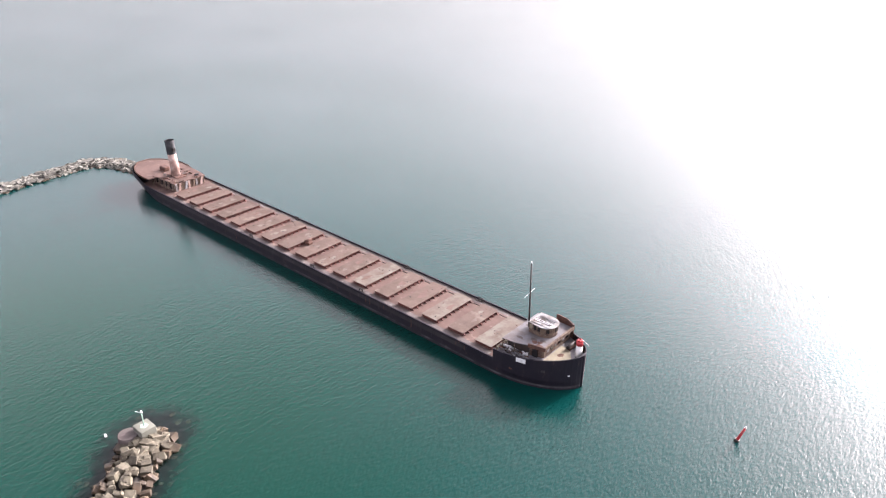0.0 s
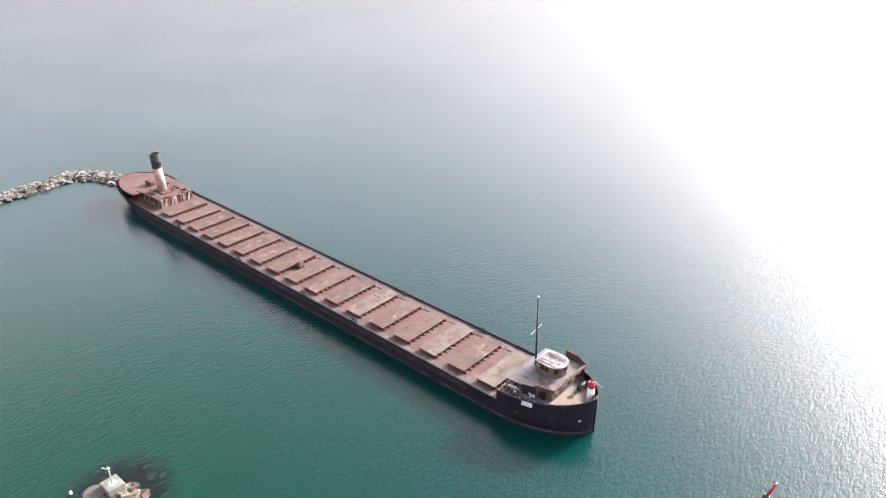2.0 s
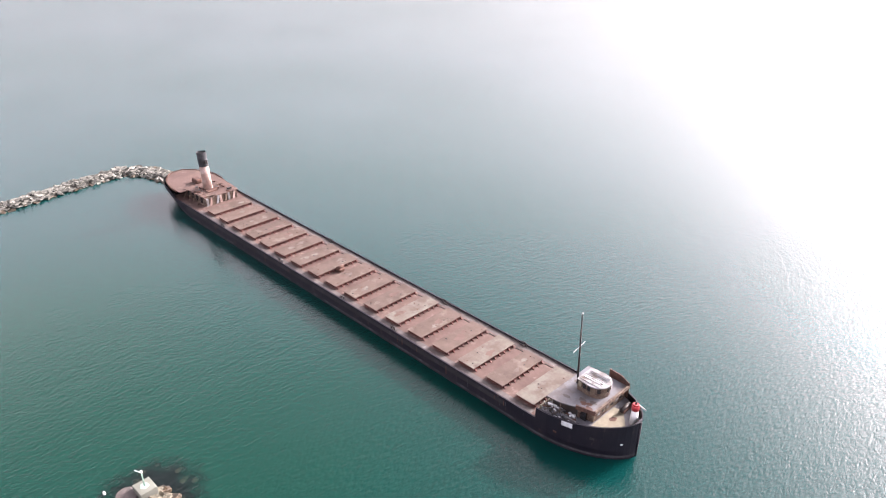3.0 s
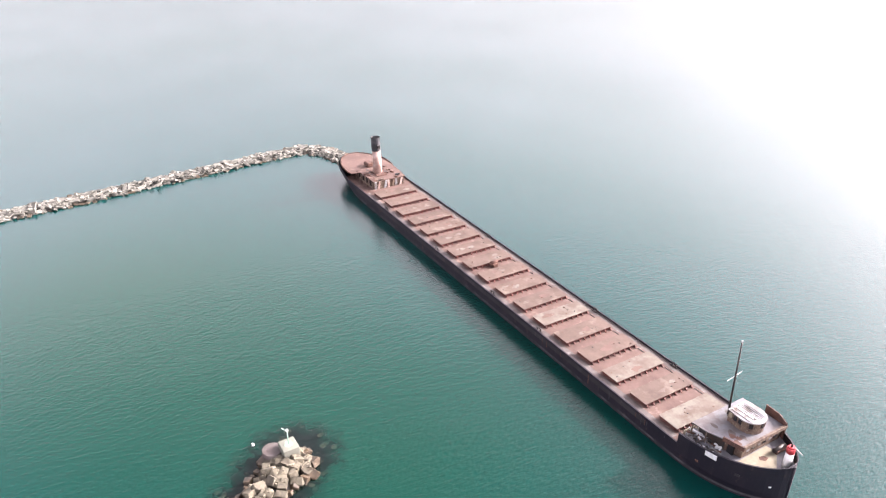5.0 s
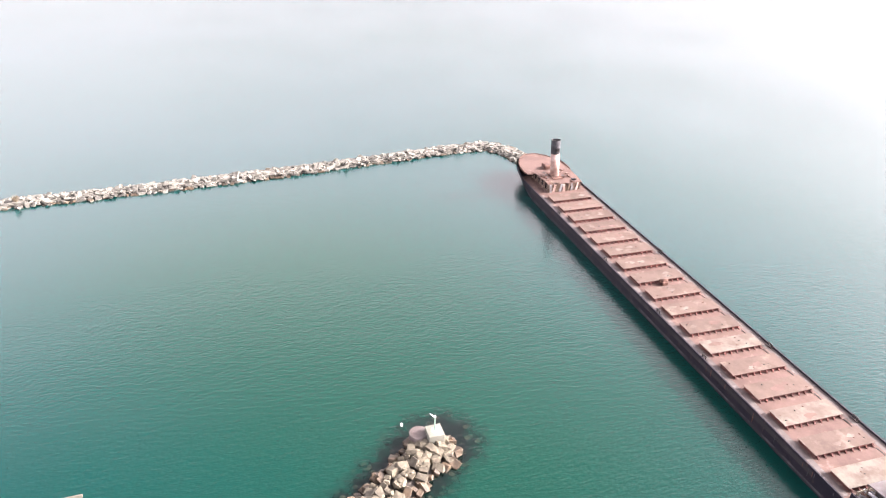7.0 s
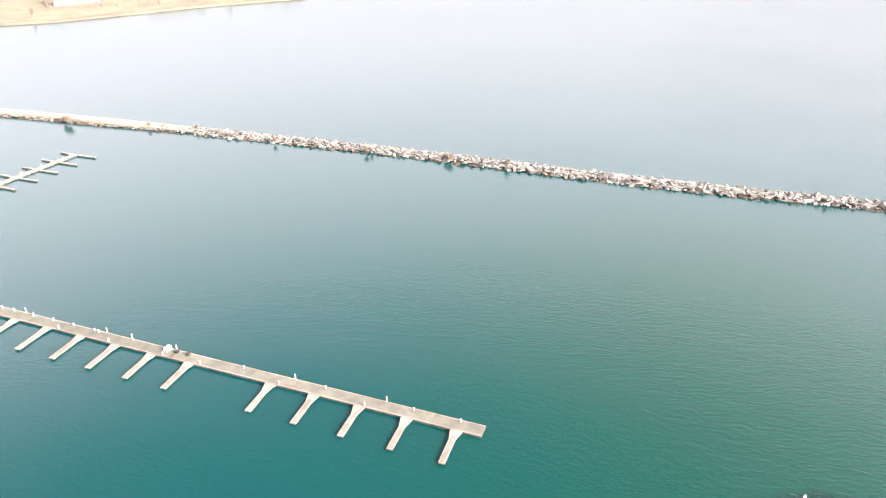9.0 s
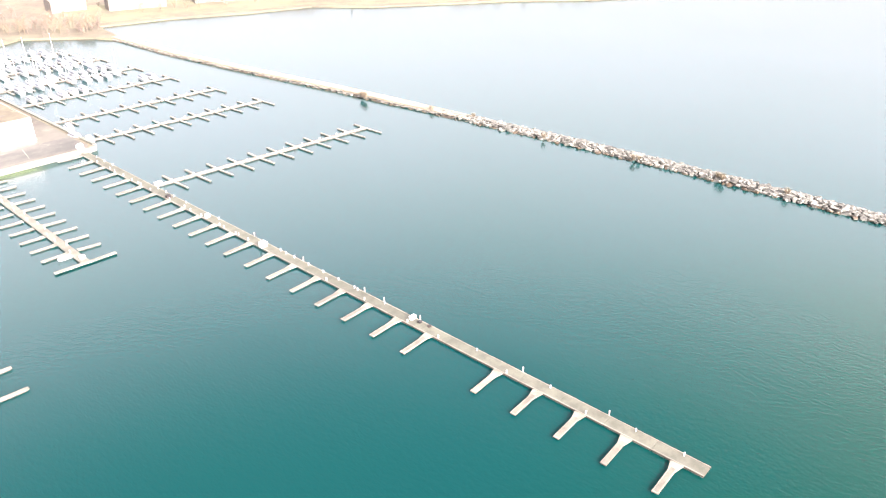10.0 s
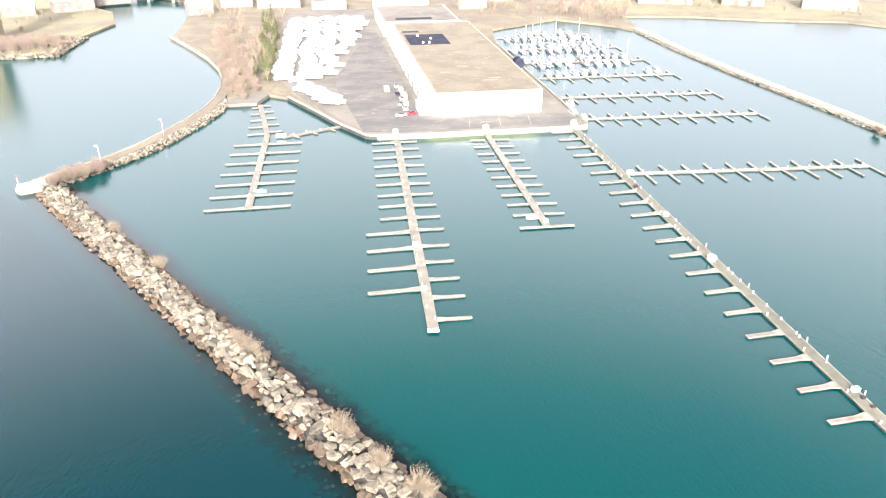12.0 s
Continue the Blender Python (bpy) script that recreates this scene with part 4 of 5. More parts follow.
sky_l = part("skylight", bevelled(boxed(-160.6, -157.6, -0.9, 1.2, PZ, PZ + 1.5), 0.3), RUSTDARK, ship, "rusted engine room skylight")
part("coaming", boxed(-154.6, -148.8, -1.6, 1.6, PZ + 0.14, PZ + 0.4), RUSTDARK, ship)
f0, f1 = Vector((-151.9, 0, PZ)), Vector((-152.9, 0, 17.8))
fm = f0.lerp(f1, 0.63)
funnel = part("funnel", tube(bmesh.new(), f0, fm, 1.42, 1.38, 28), FUNNELPINK, ship, "raked pinkish-white funnel with a black top")
part("funnel_top", tube(bmesh.new(), fm, f1, 1.44, 1.44, 28, caps=False), FUNNELBLACK, funnel, "black painted funnel top")
part("funnel_mouth", tube(bmesh.new(), fm, f0.lerp(f1, 0.96), 1.3, 1.3, 28), DARKSTEEL, funnel)
part("rim", tube(bmesh.new(), f0.lerp(f1, 0.985), f0.lerp(f1, 1.0), 1.52, 1.52, 28, caps=False), FUNNELBLACK, funnel)
part("whistle", boxed(-151.4, -150.4, -0.4, 0.4, 14.6, 15.6), DARKSTEEL, funnel)


# ---------------------------------------------------------------- floating docks
def finger(dock, root, end, half, mat, flare=True, boards=None):
    """One finger, level on its floats, with a flared root."""
    d = Vector((end[0] - root[0], end[1] - root[1]))
    u = d.normalized()
    n = Vector((-u.y, u.x))
    r, e = Vector(root), Vector(end)
    pts = [r + n * half * (2.0 if flare else 1), r + u * d.length * 0.3 + n * half, e + n * half, e - n * half, r + u * d.length * 0.3 - n * half, r - n * half * (2.0 if flare else 1)]
    pts = [(p.x, p.y) for p in pts]
    f = part("finger", prism(bmesh.new(), pts, 0.34, 0.52), mat, dock)
    part("float", turned_box(bmesh.new(), (r + u * 0.6)[:], (e - u * 0.3)[:], half * 0.8, -0.25, 0.34), DOCKEDGE, f)
    if boards:
        part("board_panel", turned_box(bmesh.new(), (r + u * d.length * 0.18)[:], (e - u * 0.35)[:], half * 0.66, 0.5, 0.528), boards, f, "darker worn boards")
    return f


PED = boxed(-0.12, 0.12, -0.12, 0.12, 0.52, 1.3)
PED_ME = bpy.data.meshes.new("pedestal")
PED.to_mesh(PED_ME)
PED_ME.materials.append(BOATHULL)
PED.free()


def spine(dock, p, q, half, mat, section=10.0, rims=False):
    d = Vector((q[0] - p[0], q[1] - p[1]))
    n = max(1, round(d.length / section))
    u = d.normalized()
    for i in range(n):
        a, b = Vector(p) + d * (i / n), Vector(p) + d * ((i + 1) / n) - u * 0.08
        s = part("section", turned_box(bmesh.new(), a[:], b[:], half, 0.36, 0.57), mat, dock)
        part("float", turned_box(bmesh.new(), (a + u * 0.1)[:], (b - u * 0.1)[:], half * 0.93, -0.3, 0.36), DOCKEDGE, s)
        for side in (-1, 1) if rims else ():
            o = Vector((-u.y, u.x)) * side * (half - 0.09)
            part("rim", turned_box(bmesh.new(), (a + o)[:], (b + o)[:], 0.11, 0.5, 0.62), DOCKPALE, s, "pale edge beam")


def pedestals(dock, p, q, every, off, seed):
    rnd = random.Random(seed)
    d = Vector((q[0] - p[0], q[1] - p[1]))
    u = d.normalized()
    n = Vector((-u.y, u.x))
    for i in range(int(d.length / every)):
        c = Vector(p) + u * (i + 0.5) * every + n * off * rnd.choice((-1, 1))
        sc = rnd.uniform(0.8, 1.25)
        shared("pedestal", PED_ME, dock, pose(c.x, c.y, 0, 0, 0, math.degrees(math.atan2(u.y, u.x))) @ Matrix.Diagonal((sc, sc, 1, 1)))


def pile(dock, x, y, top=1.7):
    part("pile", tube(bmesh.new(), (x, y, -2), (x, y, top), 0.16, 0.16, 8), PILE, dock)


# the long outer dock with fingers on its east side only
outer_dock = thing("floating_dock", (0, 0, 0), "long weathered floating dock with fingers along one side", "dock", "marina docks")
spine(outer_dock, (-54.8, -126.5), (-54.6, -366.0), 1.5, DOCKWOOD, rims=True)
ys = [-131 - 10 * i for i in range(5)] + [-191 - 9.7 * i for i in range(8)] + [-267.8 - 8.65 * i for i in range(12)]
for k, y in enumerate(ys):
    finger(outer_dock, (-53.3, y - 0.4), (-44.3, y), 0.62, DOCKPALE, boards=None if k == 4 else DOCKSPINE)
pedestals(outer_dock, (-54.7, -126.5), (-54.6, -360), 9.6, 1.0, 3)
pedestals(outer_dock, (-54.7, -210), (-54.6, -360), 6.0, 1.1, 13)
for y in (-147, -167.5, -197, -209, -216, -240, -262):
    pile(outer_dock, -56.4, y)

# the middle dock
dock_a = thing("floating_dock", (0, 0, 0), "pale floating dock with fingers on both sides", "dock", "marina docks")
spine(dock_a, (24.6, -233.8), (16.8, -366), 1.3, DOCKSPINE)
def on_a(y):
    return 24.6 - (y + 233.8) / -132.2 * 7.8
for y, x in zip([-238.2, -248, -256.8, -266, -275.3, -285.5, -294, -302.6, -311.2, -320, -328.2, -336.7, -345, -353.4, -361], np.linspace(14.8, 9.5, 15)):
    finger(dock_a, (on_a(y) - 1.2, y - 0.4), (x, y), 0.5, DOCKPALE)
for y, x in zip([-252.8, -264, -274.8, -285], (37.8, 36.9, 36.1, 35.4)):
    finger(dock_a, (on_a(y) + 1.2, y - 0.2), (x, y), 0.6, DOCKPALE)
for y, x in zip([-294.6, -303.4, -311.8, -320.6, -328.9, -337.2, -345.4, -353.2, -361], np.linspace(30.4, 26.6, 9)):
    finger(dock_a, (on_a(y) + 1.2, y - 0.2), (x, y), 0.5, DOCKPALE)
pedestals(dock_a, (24.4, -236), (17, -362), 5.2, 0.7, 4)
part("tip_plate", boxed(23.4, 26.0, -234.6, -233.2, 0.57, 0.75), WHITE, dock_a)

dock_b = thing("floating_dock", (0, 0, 0), "short floating dock with fingers and a cross end", "dock", "marina docks")
spine(dock_b, (-17.1, -282), (-18.6, -366), 1.15, DOCKSPINE)
for i in range(10):
    y = -290.4 - 7.55 * i
    finger(dock_b, (-16.2, y - 0.3), (-9.2 - 0.15 * i, y - 0.6), 0.45, DOCKPALE)
    finger(dock_b, (-18.8, y - 0.3), (-25.0 - 0.08 * i, y + 0.3), 0.45, DOCKPALE)
part("cross_end", turned_box(bmesh.new(), (-8.9, -282.0), (-25.2, -281.5), 0.6, 0.34, 0.58), DOCKPALE, dock_b)
pedestals(dock_b, (-17.2, -283), (-18.5, -364), 5.0, 0.6, 6)

dock_c = thing("floating_dock", (0, 0, 0), "pale floating dock with long fingers near the pier", "dock", "marina docks")
spine(dock_c, (69.2, -308.5), (65.4, -377), 1.15, DOCKSPINE)
for i in range(7):
    y = -309.1 - 9.6 * i
    finger(dock_c, (70.0 - 0.5 * i, y), (82.3 - 0.85 * i, y), 0.5, DOCKPALE)
    finger(dock_c, (68.0 - 0.5 * i, y), (56.5 - 0.7 * i, y), 0.5, DOCKPALE)
spine(dock_c, (65.4, -377), (69.5, -418), 1.0, DOCKSPINE)
for i in range(5):
    y = -379 - 8.8 * i
    finger(dock_c, (65.0 + 0.9 * i, y), (73.0, y + 0.6), 0.45, DOCKPALE)
    finger(dock_c, (65.0 + 0.9 * i, y - 2), (59.8 + 1.3 * i, y - 2.4), 0.45, DOCKPALE)
pedestals(dock_c, (69, -311), (65.6, -375), 4.6, 0.55, 7)
spine(dock_c, (60.0, -373.5), (36.5, -383.5), 0.9, DOCKSPINE)
for x in (56.5, 49.5, 42.5):
    finger(dock_c, (x, -375 - (60 - x) * 0.42), (x - 3.2, -371 - (60 - x) * 0.42), 0.4, DOCKPALE)
pedestals(dock_c, (58, -374.4), (38, -382.8), 5.5, 0.5, 8)


def west_dock(p, q, n, seed):
    d = thing("floating_dock", (0, 0, 0), "pale floating dock with slanting fingers and white pedestals", "dock", "marina docks")
    spine(d, p, q, 1.0, DOCKPALE)
    for i in range(n):
        s = (i + 0.75) / (n - 0.2)
        x, y = p[0] + (q[0] - p[0]) * s, p[1] + (q[1] - p[1]) * s
        finger(d, (x, y + 0.8), (x - 0.3, y + 9.0), 0.42, DOCKPALE, False)
        finger(d, (x, y - 0.8), (x - 0.2, y - 7.0), 0.45, DOCKPALE, False)
    pedestals(d, p, q, abs(q[0] - p[0]) / n / 2, 0.6, seed)
    return d


west_dock((-56.4, -317.3), (-144.5, -311.0), 11, 11)
west_dock((-61.5, -377.5), (-139.5, -374.0), 10, 12)
west_dock((-61.5, -409.0), (-136.5, -406.5), 9, 14)
west_dock((-61.5, -443.0), (-133.0, -441.5), 8, 15)
west_dock((-61.5, -474.0), (-131.0, -473.0), 8, 16)
west_dock((-62.5, -506.0), (-128.0, -505.0), 7, 17)
west_dock((-65.0, -537.0), (-122.0, -536.0), 6, 18)


# ---------------------------------------------------------------- warehouse
ware = thing("warehouse", (0, 0, 0), "long white metal warehouse with a flat brown roof", "building")
part("wall", boxed(-47.2, -2.2, -536, -387.2, 1.5, 11.0), BWALL, ware, "white metal cladding")
part("roof", boxed(-46.7, -2.7, -535.5, -387.7, 11.0, 11.06), BROOF, ware, "flat roof of brown ballast")
for a in ((-47.3, -2.1, -387.6, -387.1), (-47.3, -2.1, -536.1, -535.6), (-47.3, -46.8, -535.6, -387.6), (-2.6, -2.1, -535.6, -387.6)):
    part("parapet", boxed(*a, 10.9, 11.2), BROOFEDGE, ware, "dull metal roof edge")
part("roof_sheet", boxed(-25.5, -4.4, -502, -477, 11.06, 11.2), PANEL, ware, "dark sheeted square of roof")
for x, y in ((-12, -481), (-15, -480), (-17.5, -490), (-11.5, -498)):
    part("vent", boxed(x, x + 0.9, y, y + 0.9, 11.2, 12.0), WHITE, ware)
part("lean_to", boxed(-2.2, 4.2, -400, -389.6, 1.5, 5.2), BWALL, ware)
part("long_annex", boxed(-2.2, 1.2, -536, -400, 1.5, 6.5), BWALL, ware, "low white side wing")
part("roof_sheet", boxed(-13.5, -4.4, -511.5, -508, 11.06, 11.18), PANEL, ware, "narrow dark sheeted strip of roof")
stain = random.Random(55)
for k in range(14):
    x, y, w, q = stain.uniform(-40, -8), stain.uniform(-470, -394), stain.uniform(1.5, 5.0), stain.uniform(0.5, 1.6)
    part("ballast_patch", prism(bmesh.new(), [(x + w * stain.uniform(0.5, 1.1) * math.cos(a), y + q * stain.uniform(0.5, 1.2) * math.sin(a)) for a in np.linspace(0, 5.8, 11)], 11.05, 11.066 + 0.002 * k), (DIRT, BRUSH, TANBRICK)[k % 3], ware)
for y in range(-530, -405, 14):
    part("door", boxed(1.2, 1.26, y, y + 4, 1.6, 5.4), CONCRETE, ware)
rear = thing("rear_building", (0, 0, 0), "pale flat-roofed building behind the warehouse", "building")
part("wall", boxed(-44, 2, -600, -545, 1.5, 10.0), BWALL, rear)
part("roof", boxed(-43, 1, -599, -546, 10.0, 10.15), DIRT, rear)
part("roof_sheet", boxed(-28, -6, -556, -550, 10.15, 10.3), PANEL, rear)


# ---------------------------------------------------------------- boats
def boat_hull(bm, length, beam, z0, z1, mat=0):
    """A pointed hull, flat at its stern."""
    n = 8
    rings = []
    for i in range(n + 1):
        s = i / n
        b = beam / 2 * (1 - max(0.0, (s - 0.45) / 0.55) ** 2.2)
        x = -length / 2 + length * s
        rise = 0.25 * (z1 - z0) * s * s
        rings.append([bm.verts.new((x, -b, z1 + rise)), bm.verts.new((x - 0.05 * length * s, -b * 0.75, z0 + (z1 - z0) * 0.3)), bm.verts.new((x - 0.1 * length * s, 0, z0)), bm.verts.new((x - 0.05 * length * s, b * 0.75, z0 + (z1 - z0) * 0.3)), bm.verts.new((x, b, z1 + rise))])
    for A, B in zip(rings, rings[1:]):
        for i in range(4):
            bm.faces.new((A[i], A[i + 1], B[i + 1], B[i])).material_index = mat
        bm.faces.new((A[4], A[0], B[0], B[4])).material_index = mat
    bm.faces.new(rings[0])
    bmesh.ops.remove_doubles(bm, verts=bm.verts[:], dist=0.001)
    bmesh.ops.recalc_face_normals(bm, faces=bm.faces[:])
    return bm


def wrapped_boat(at, turn, length, mat):
    b = thing("stored_boat", at, "boat in white shrink wrap stored on stands ashore" if mat is WRAP else "boat in pale blue wrap stored on stands ashore", "boat", "stored boats", turn=turn)
    part("hull", boat_hull(bmesh.new(), length, length * 0.32, 0.5, 2.0), BOATHULL, b)
    bm = bmesh.new()
    h = 3.0 + length * 0.05
    ridge = [(-length * 0.5, 2.5), (-length * 0.2, h), (length * 0.15, h * 0.95), (length * 0.5, 2.3)]
    rows = []
    for (x, z), w in zip(ridge, (0.30, 0.33, 0.30, 0.02)):
        rows.append([bm.verts.new((x, -length * w * 0.52, 1.9)), bm.verts.new((x, -length * w * 0.3, 1.9 + (z - 1.9) * 0.7)), bm.verts.new((x, 0, z)), bm.verts.new((x, length * w * 0.3, 1.9 + (z - 1.9) * 0.7)), bm.verts.new((x, length * w * 0.52, 1.9))])
    for A, B in zip(rows, rows[1:]):
        for i in range(4):
            bm.faces.new((A[i], A[i + 1], B[i + 1], B[i]))
        bm.faces.new((A[4], A[0], B[0], B[4]))
    bm.faces.new(rows[0]), bm.faces.new(rows[-1])
    bmesh.ops.recalc_face_normals(bm, faces=bm.faces[:])
    part("cover", bm, mat, b)
    for sx in (-0.3, 0.2):
        for sy in (-0.12, 0.12):
            part("stand", tube(bmesh.new(), (length * sx, length * sy * 1.4, 0), (length * sx, length * sy, 1.2), 0.07, 0.07, 6), DARKSTEEL, b)
    return b


protos = [wrapped_boat((60, -452, 1.6), 8, 9.5, WRAP), wrapped_boat((54, -448, 1.6), 15, 8, WRAP), wrapped_boat((47, -452, 1.6), 5, 11, WRAP), wrapped_boat((40, -463, 1.6), 12, 8.5, WRAPBLUE)]
rnd = random.Random(4)
for row in range(21):
    y = -459 - row * 7.0
    x0, x1 = 60 - row * 0.35, max(9, 36 - row * 1.4)
    x = x0
    while x > x1:
        k = 3 if rnd.random() < 0.13 else rnd.randrange(3)
        copy_thing(protos[k], pose(x + rnd.uniform(-0.5, 0.5), y + rnd.uniform(-1.2, 1.2), 1.6, 0, 0, rnd.choice((0, 180)) + rnd.uniform(-14, 14)))
        x -= (9.5, 8, 11, 8.5)[k] * 1.0 + rnd.uniform(0.6, 2.2)
for x, y in ((51, -439), (53, -431), (50, -427), (47, -421), (44, -415), (41, -409), (46, -430), (43, -424), (40, -417), (38, -410)):
    copy_thing(protos[rnd.randrange(2)], pose(x - 1.5, y, 1.6, 0, 0, 150 + rnd.uniform(-20, 20)))


def yacht(at, turn, length, mast_h):
    b = thing("sailing_yacht", at, "white sailing yacht with bare mast moored in the basin", "boat", "moored boats", turn=turn)
    part("hull", boat_hull(bmesh.new(), length, length * 0.3, -0.5, 1.0), BOATHULL, b)
    part("cabin", bevelled(boxed(-length * 0.15, length * 0.2, -length * 0.09, length * 0.09, 1.0, 1.7), 0.12), WRAP, b)
    part("mast", tube(bmesh.new(), (length * 0.08, 0, 1.0), (length * 0.08, 0, mast_h), 0.12, 0.08, 6), WHITE, b)
    part("boom", tube(bmesh.new(), (length * 0.08, 0, 2.3), (-length * 0.32, 0, 2.4), 0.12, 0.1, 6), WRAP, b)
    return b


def cruiser(at, turn, length):
    b = thing("motor_cruiser", at, "white covered motor cruiser moored at a dock", "boat", "moored boats", turn=turn)
    part("hull", boat_hull(bmesh.new(), length, length * 0.33, -0.4, 1.2), BOATHULL, b)
    part("cover", bevelled(boxed(-length * 0.4, length * 0.18, -length * 0.13, length * 0.13, 1.2, 2.6), 0.35), WRAP, b)
    return b


y0, c0 = yacht((-98, -478, 0), 90, 10, 13), cruiser((-90, -478.5, 0), 90, 9)
for yy, xa, xb in ((-480, -126, -66), (-468, -126, -66), (-512, -124, -66), (-499.5, -124, -66), (-543, -118, -70), (-530, -120, -70), (-448, -96, -64)):
    x = xb
    while x > xa:
        if rnd.random() < 0.82:
            copy_thing(rnd.choice((y0, c0, c0)), pose(x, yy + rnd.uniform(-0.6, 0.6), 0, 0, 0, rnd.choice((90, 270)) + rnd.uniform(-3, 3)))
        x -= rnd.uniform(4.2, 6.0)
copy_thing(c0, pose(-122, -446.5, 0, 0, 0, 85)), copy_thing(c0, pose(-126.5, -447, 0, 0, 0, 95))
copy_thing(c0, pose(-60.5, -384, 0, 0, 0, 95)), copy_thing(c0, pose(-63.5, -396, 0, 0, 0, 80)), copy_thing(c0, pose(-62, -375, 0, 0, 0, 80))
skiff = thing("dinghy", (66.2, -321.5, 0), "small pale blue covered dinghy beside a finger dock", "boat")
part("hull", boat_hull(bmesh.new(), 4.2, 1.7, -0.2, 0.7), WRAPBLUE, skiff)
part("cover", bevelled(boxed(-1.6, 1.1, -0.6, 0.6, 0.7, 1.1), 0.18), WRAPBLUE, skiff)
skiff2 = thing("dinghy", (-14.4, -288.6, 0), "small white dinghy tied to a dock", "boat")
part("hull", boat_hull(bmesh.new(), 3.8, 1.6, -0.2, 0.7), BOATHULL, skiff2)
part("bench", boxed(-0.3, 0.3, -0.6, 0.6, 0.62, 0.74), WRAP, skiff2)
tank = thing("dark_cylinder_tank", (-57.6, -461, 1.6), "dark dome-ended tank beside the warehouse", "tank")
part("body", tube(bmesh.new(), (0, -3, 2.8), (0, 3.5, 2.8), 2.3, 2.3, 20), PANEL, tank)
part("cradle", boxed(-1.6, 1.6, -2.4, 2.6, 0, 1.0), CONCRETE, tank)


# yard clutter
def vehicle(at, turn, mat, label):
    c = thing("parked_car", at, label, "car", "parked cars", turn=turn)
    part("body", bevelled(boxed(-2.2, 2.2, -0.9, 0.9, 0.3, 0.95), 0.12), mat, c)
    part("cabin", bevelled(boxed(-1.3, 1.0, -0.8, 0.8, 0.95, 1.5), 0.2), GLASS_DARK, c)
    for x in (-1.4, 1.4):
        for y in (-0.85, 0.85):
            part("wheel", tube(bmesh.new(), (x, y - 0.1, 0.33), (x, y + 0.1, 0.33), 0.33, 0.33, 12), DARKSTEEL, c)
    return c


vehicle((7.5, -391, 1.6), 20, RED, "red car parked by the white lean-to")
for x, y, turn, mat in ((9, -398, 90, WHITE), (10.5, -405, 85, CONCRETE), (8.5, -412, 95, WHITE), (9.5, -421, 92, PANEL), (8.5, -433, 88, WHITE), (12, -389, 10, WHITE)):
    vehicle((x, y, 1.6), turn, mat, "car parked along the side of the warehouse")
for x, y, w in ((8, -404.5, 2.2), (7.2, -416, 2.6), (13.5, -428, 2.4), (7.4, -426, 2.0)):
    s = thing("storage_crate", (x, y, 1.6), "pale wooden crate on the yard", "crate", "yard crates")
    part("box", bevelled(boxed(-w / 2, w / 2, -w, w, 0.1, 2.0), 0.08), TANDECK, s)
    part("pallet", boxed(-w / 2, w / 2, -w, w, 0, 0.1), DOCKEDGE, s)
for x in (17, -18.5, -54.5):
    g = thing("gangway_gate", (x, -367.0, 1.85), "white gate frame at the head of a dock", "gate", "dock gates")
    part("panel", boxed(-0.9, 0.9, -0.08, 0.08, 0, 1.9), WHITE, g)
    part("ramp", turned_box(bmesh.new(), (0, -0.5), (0, 4.5), 0.8, -0.9, -0.75), DOCKPALE, g)
    part("side_frame", boxed(-1.05, -0.93, -0.9, 0.9, 0, 1.3), WHITE, g)
    part("side_frame", boxed(0.93, 1.05, -0.9, 0.9, 0, 1.3), WHITE, g)


# ---------------------------------------------------------------- light on the jetty end, buoy, lamp posts
plinth = thing("beacon_plinth", (-52.0, -66.8, 0), "square pale concrete plinth with a green light post", "navigation light")
part("block", bevelled(boxed(-1.6, 1.6, -1.45, 1.45, 1.0, 3.35), 0.08), CONCRETE, plinth)
part("footing", tube(bmesh.new(), (-1.4, -2.6, -0.5), (-1.4, -2.6, 2.3), 2.0, 1.75, 18), MARGIN, plinth)
part("green_mark", prism(bmesh.new(), [(-0.8, -0.3), (0.1, -0.8), (0.8, -0.2), (0.4, 0.7), (-0.5, 0.6)], 3.35, 3.37), PALEGREEN, plinth, "patch of green paint")
part("post", tube(bmesh.new(), (0, 0, 3.35), (0.1, 0.0, 6.4), 0.12, 0.10, 10), PALEGREEN, plinth)
part("arm", tube(bmesh.new(), (0.1, 0.0, 6.3), (-1.0, -0.6, 6.5), 0.07, 0.07, 6), WHITE, plinth)
part("lantern", tube(bmesh.new(), (0.1, 0, 6.4), (0.1, 0, 6.8), 0.2, 0.16, 8), WHITE, plinth)
marker = thing("marker_float", (-58.6, -71.4, 0), "small white marker float near the jetty", "buoy")
part("ball", tube(bmesh.new(), (0, 0, -0.2), (0, 0, 0.5), 0.28, 0.18, 12), WHITE, marker)
buoy = thing("spar_buoy", (30.4, 4.9, 0), "slim red spar buoy leaning in the water", "buoy")
part("spar", tube(bmesh.new(), (-0.2, 0, -0.6), (0.9, 0.3, 3.4), 0.3, 0.2, 14), RED, buoy)
part("collar", tube(bmesh.new(), (-0.1, 0, -0.3), (0.1, 0.05, 0.5), 0.5, 0.45, 14), DARKSTEEL, buoy)
part("topmark", tube(bmesh.new(), (0.9, 0.3, 3.4), (1.0, 0.33, 3.75), 0.16, 0.1, 8), WHITE, buoy)
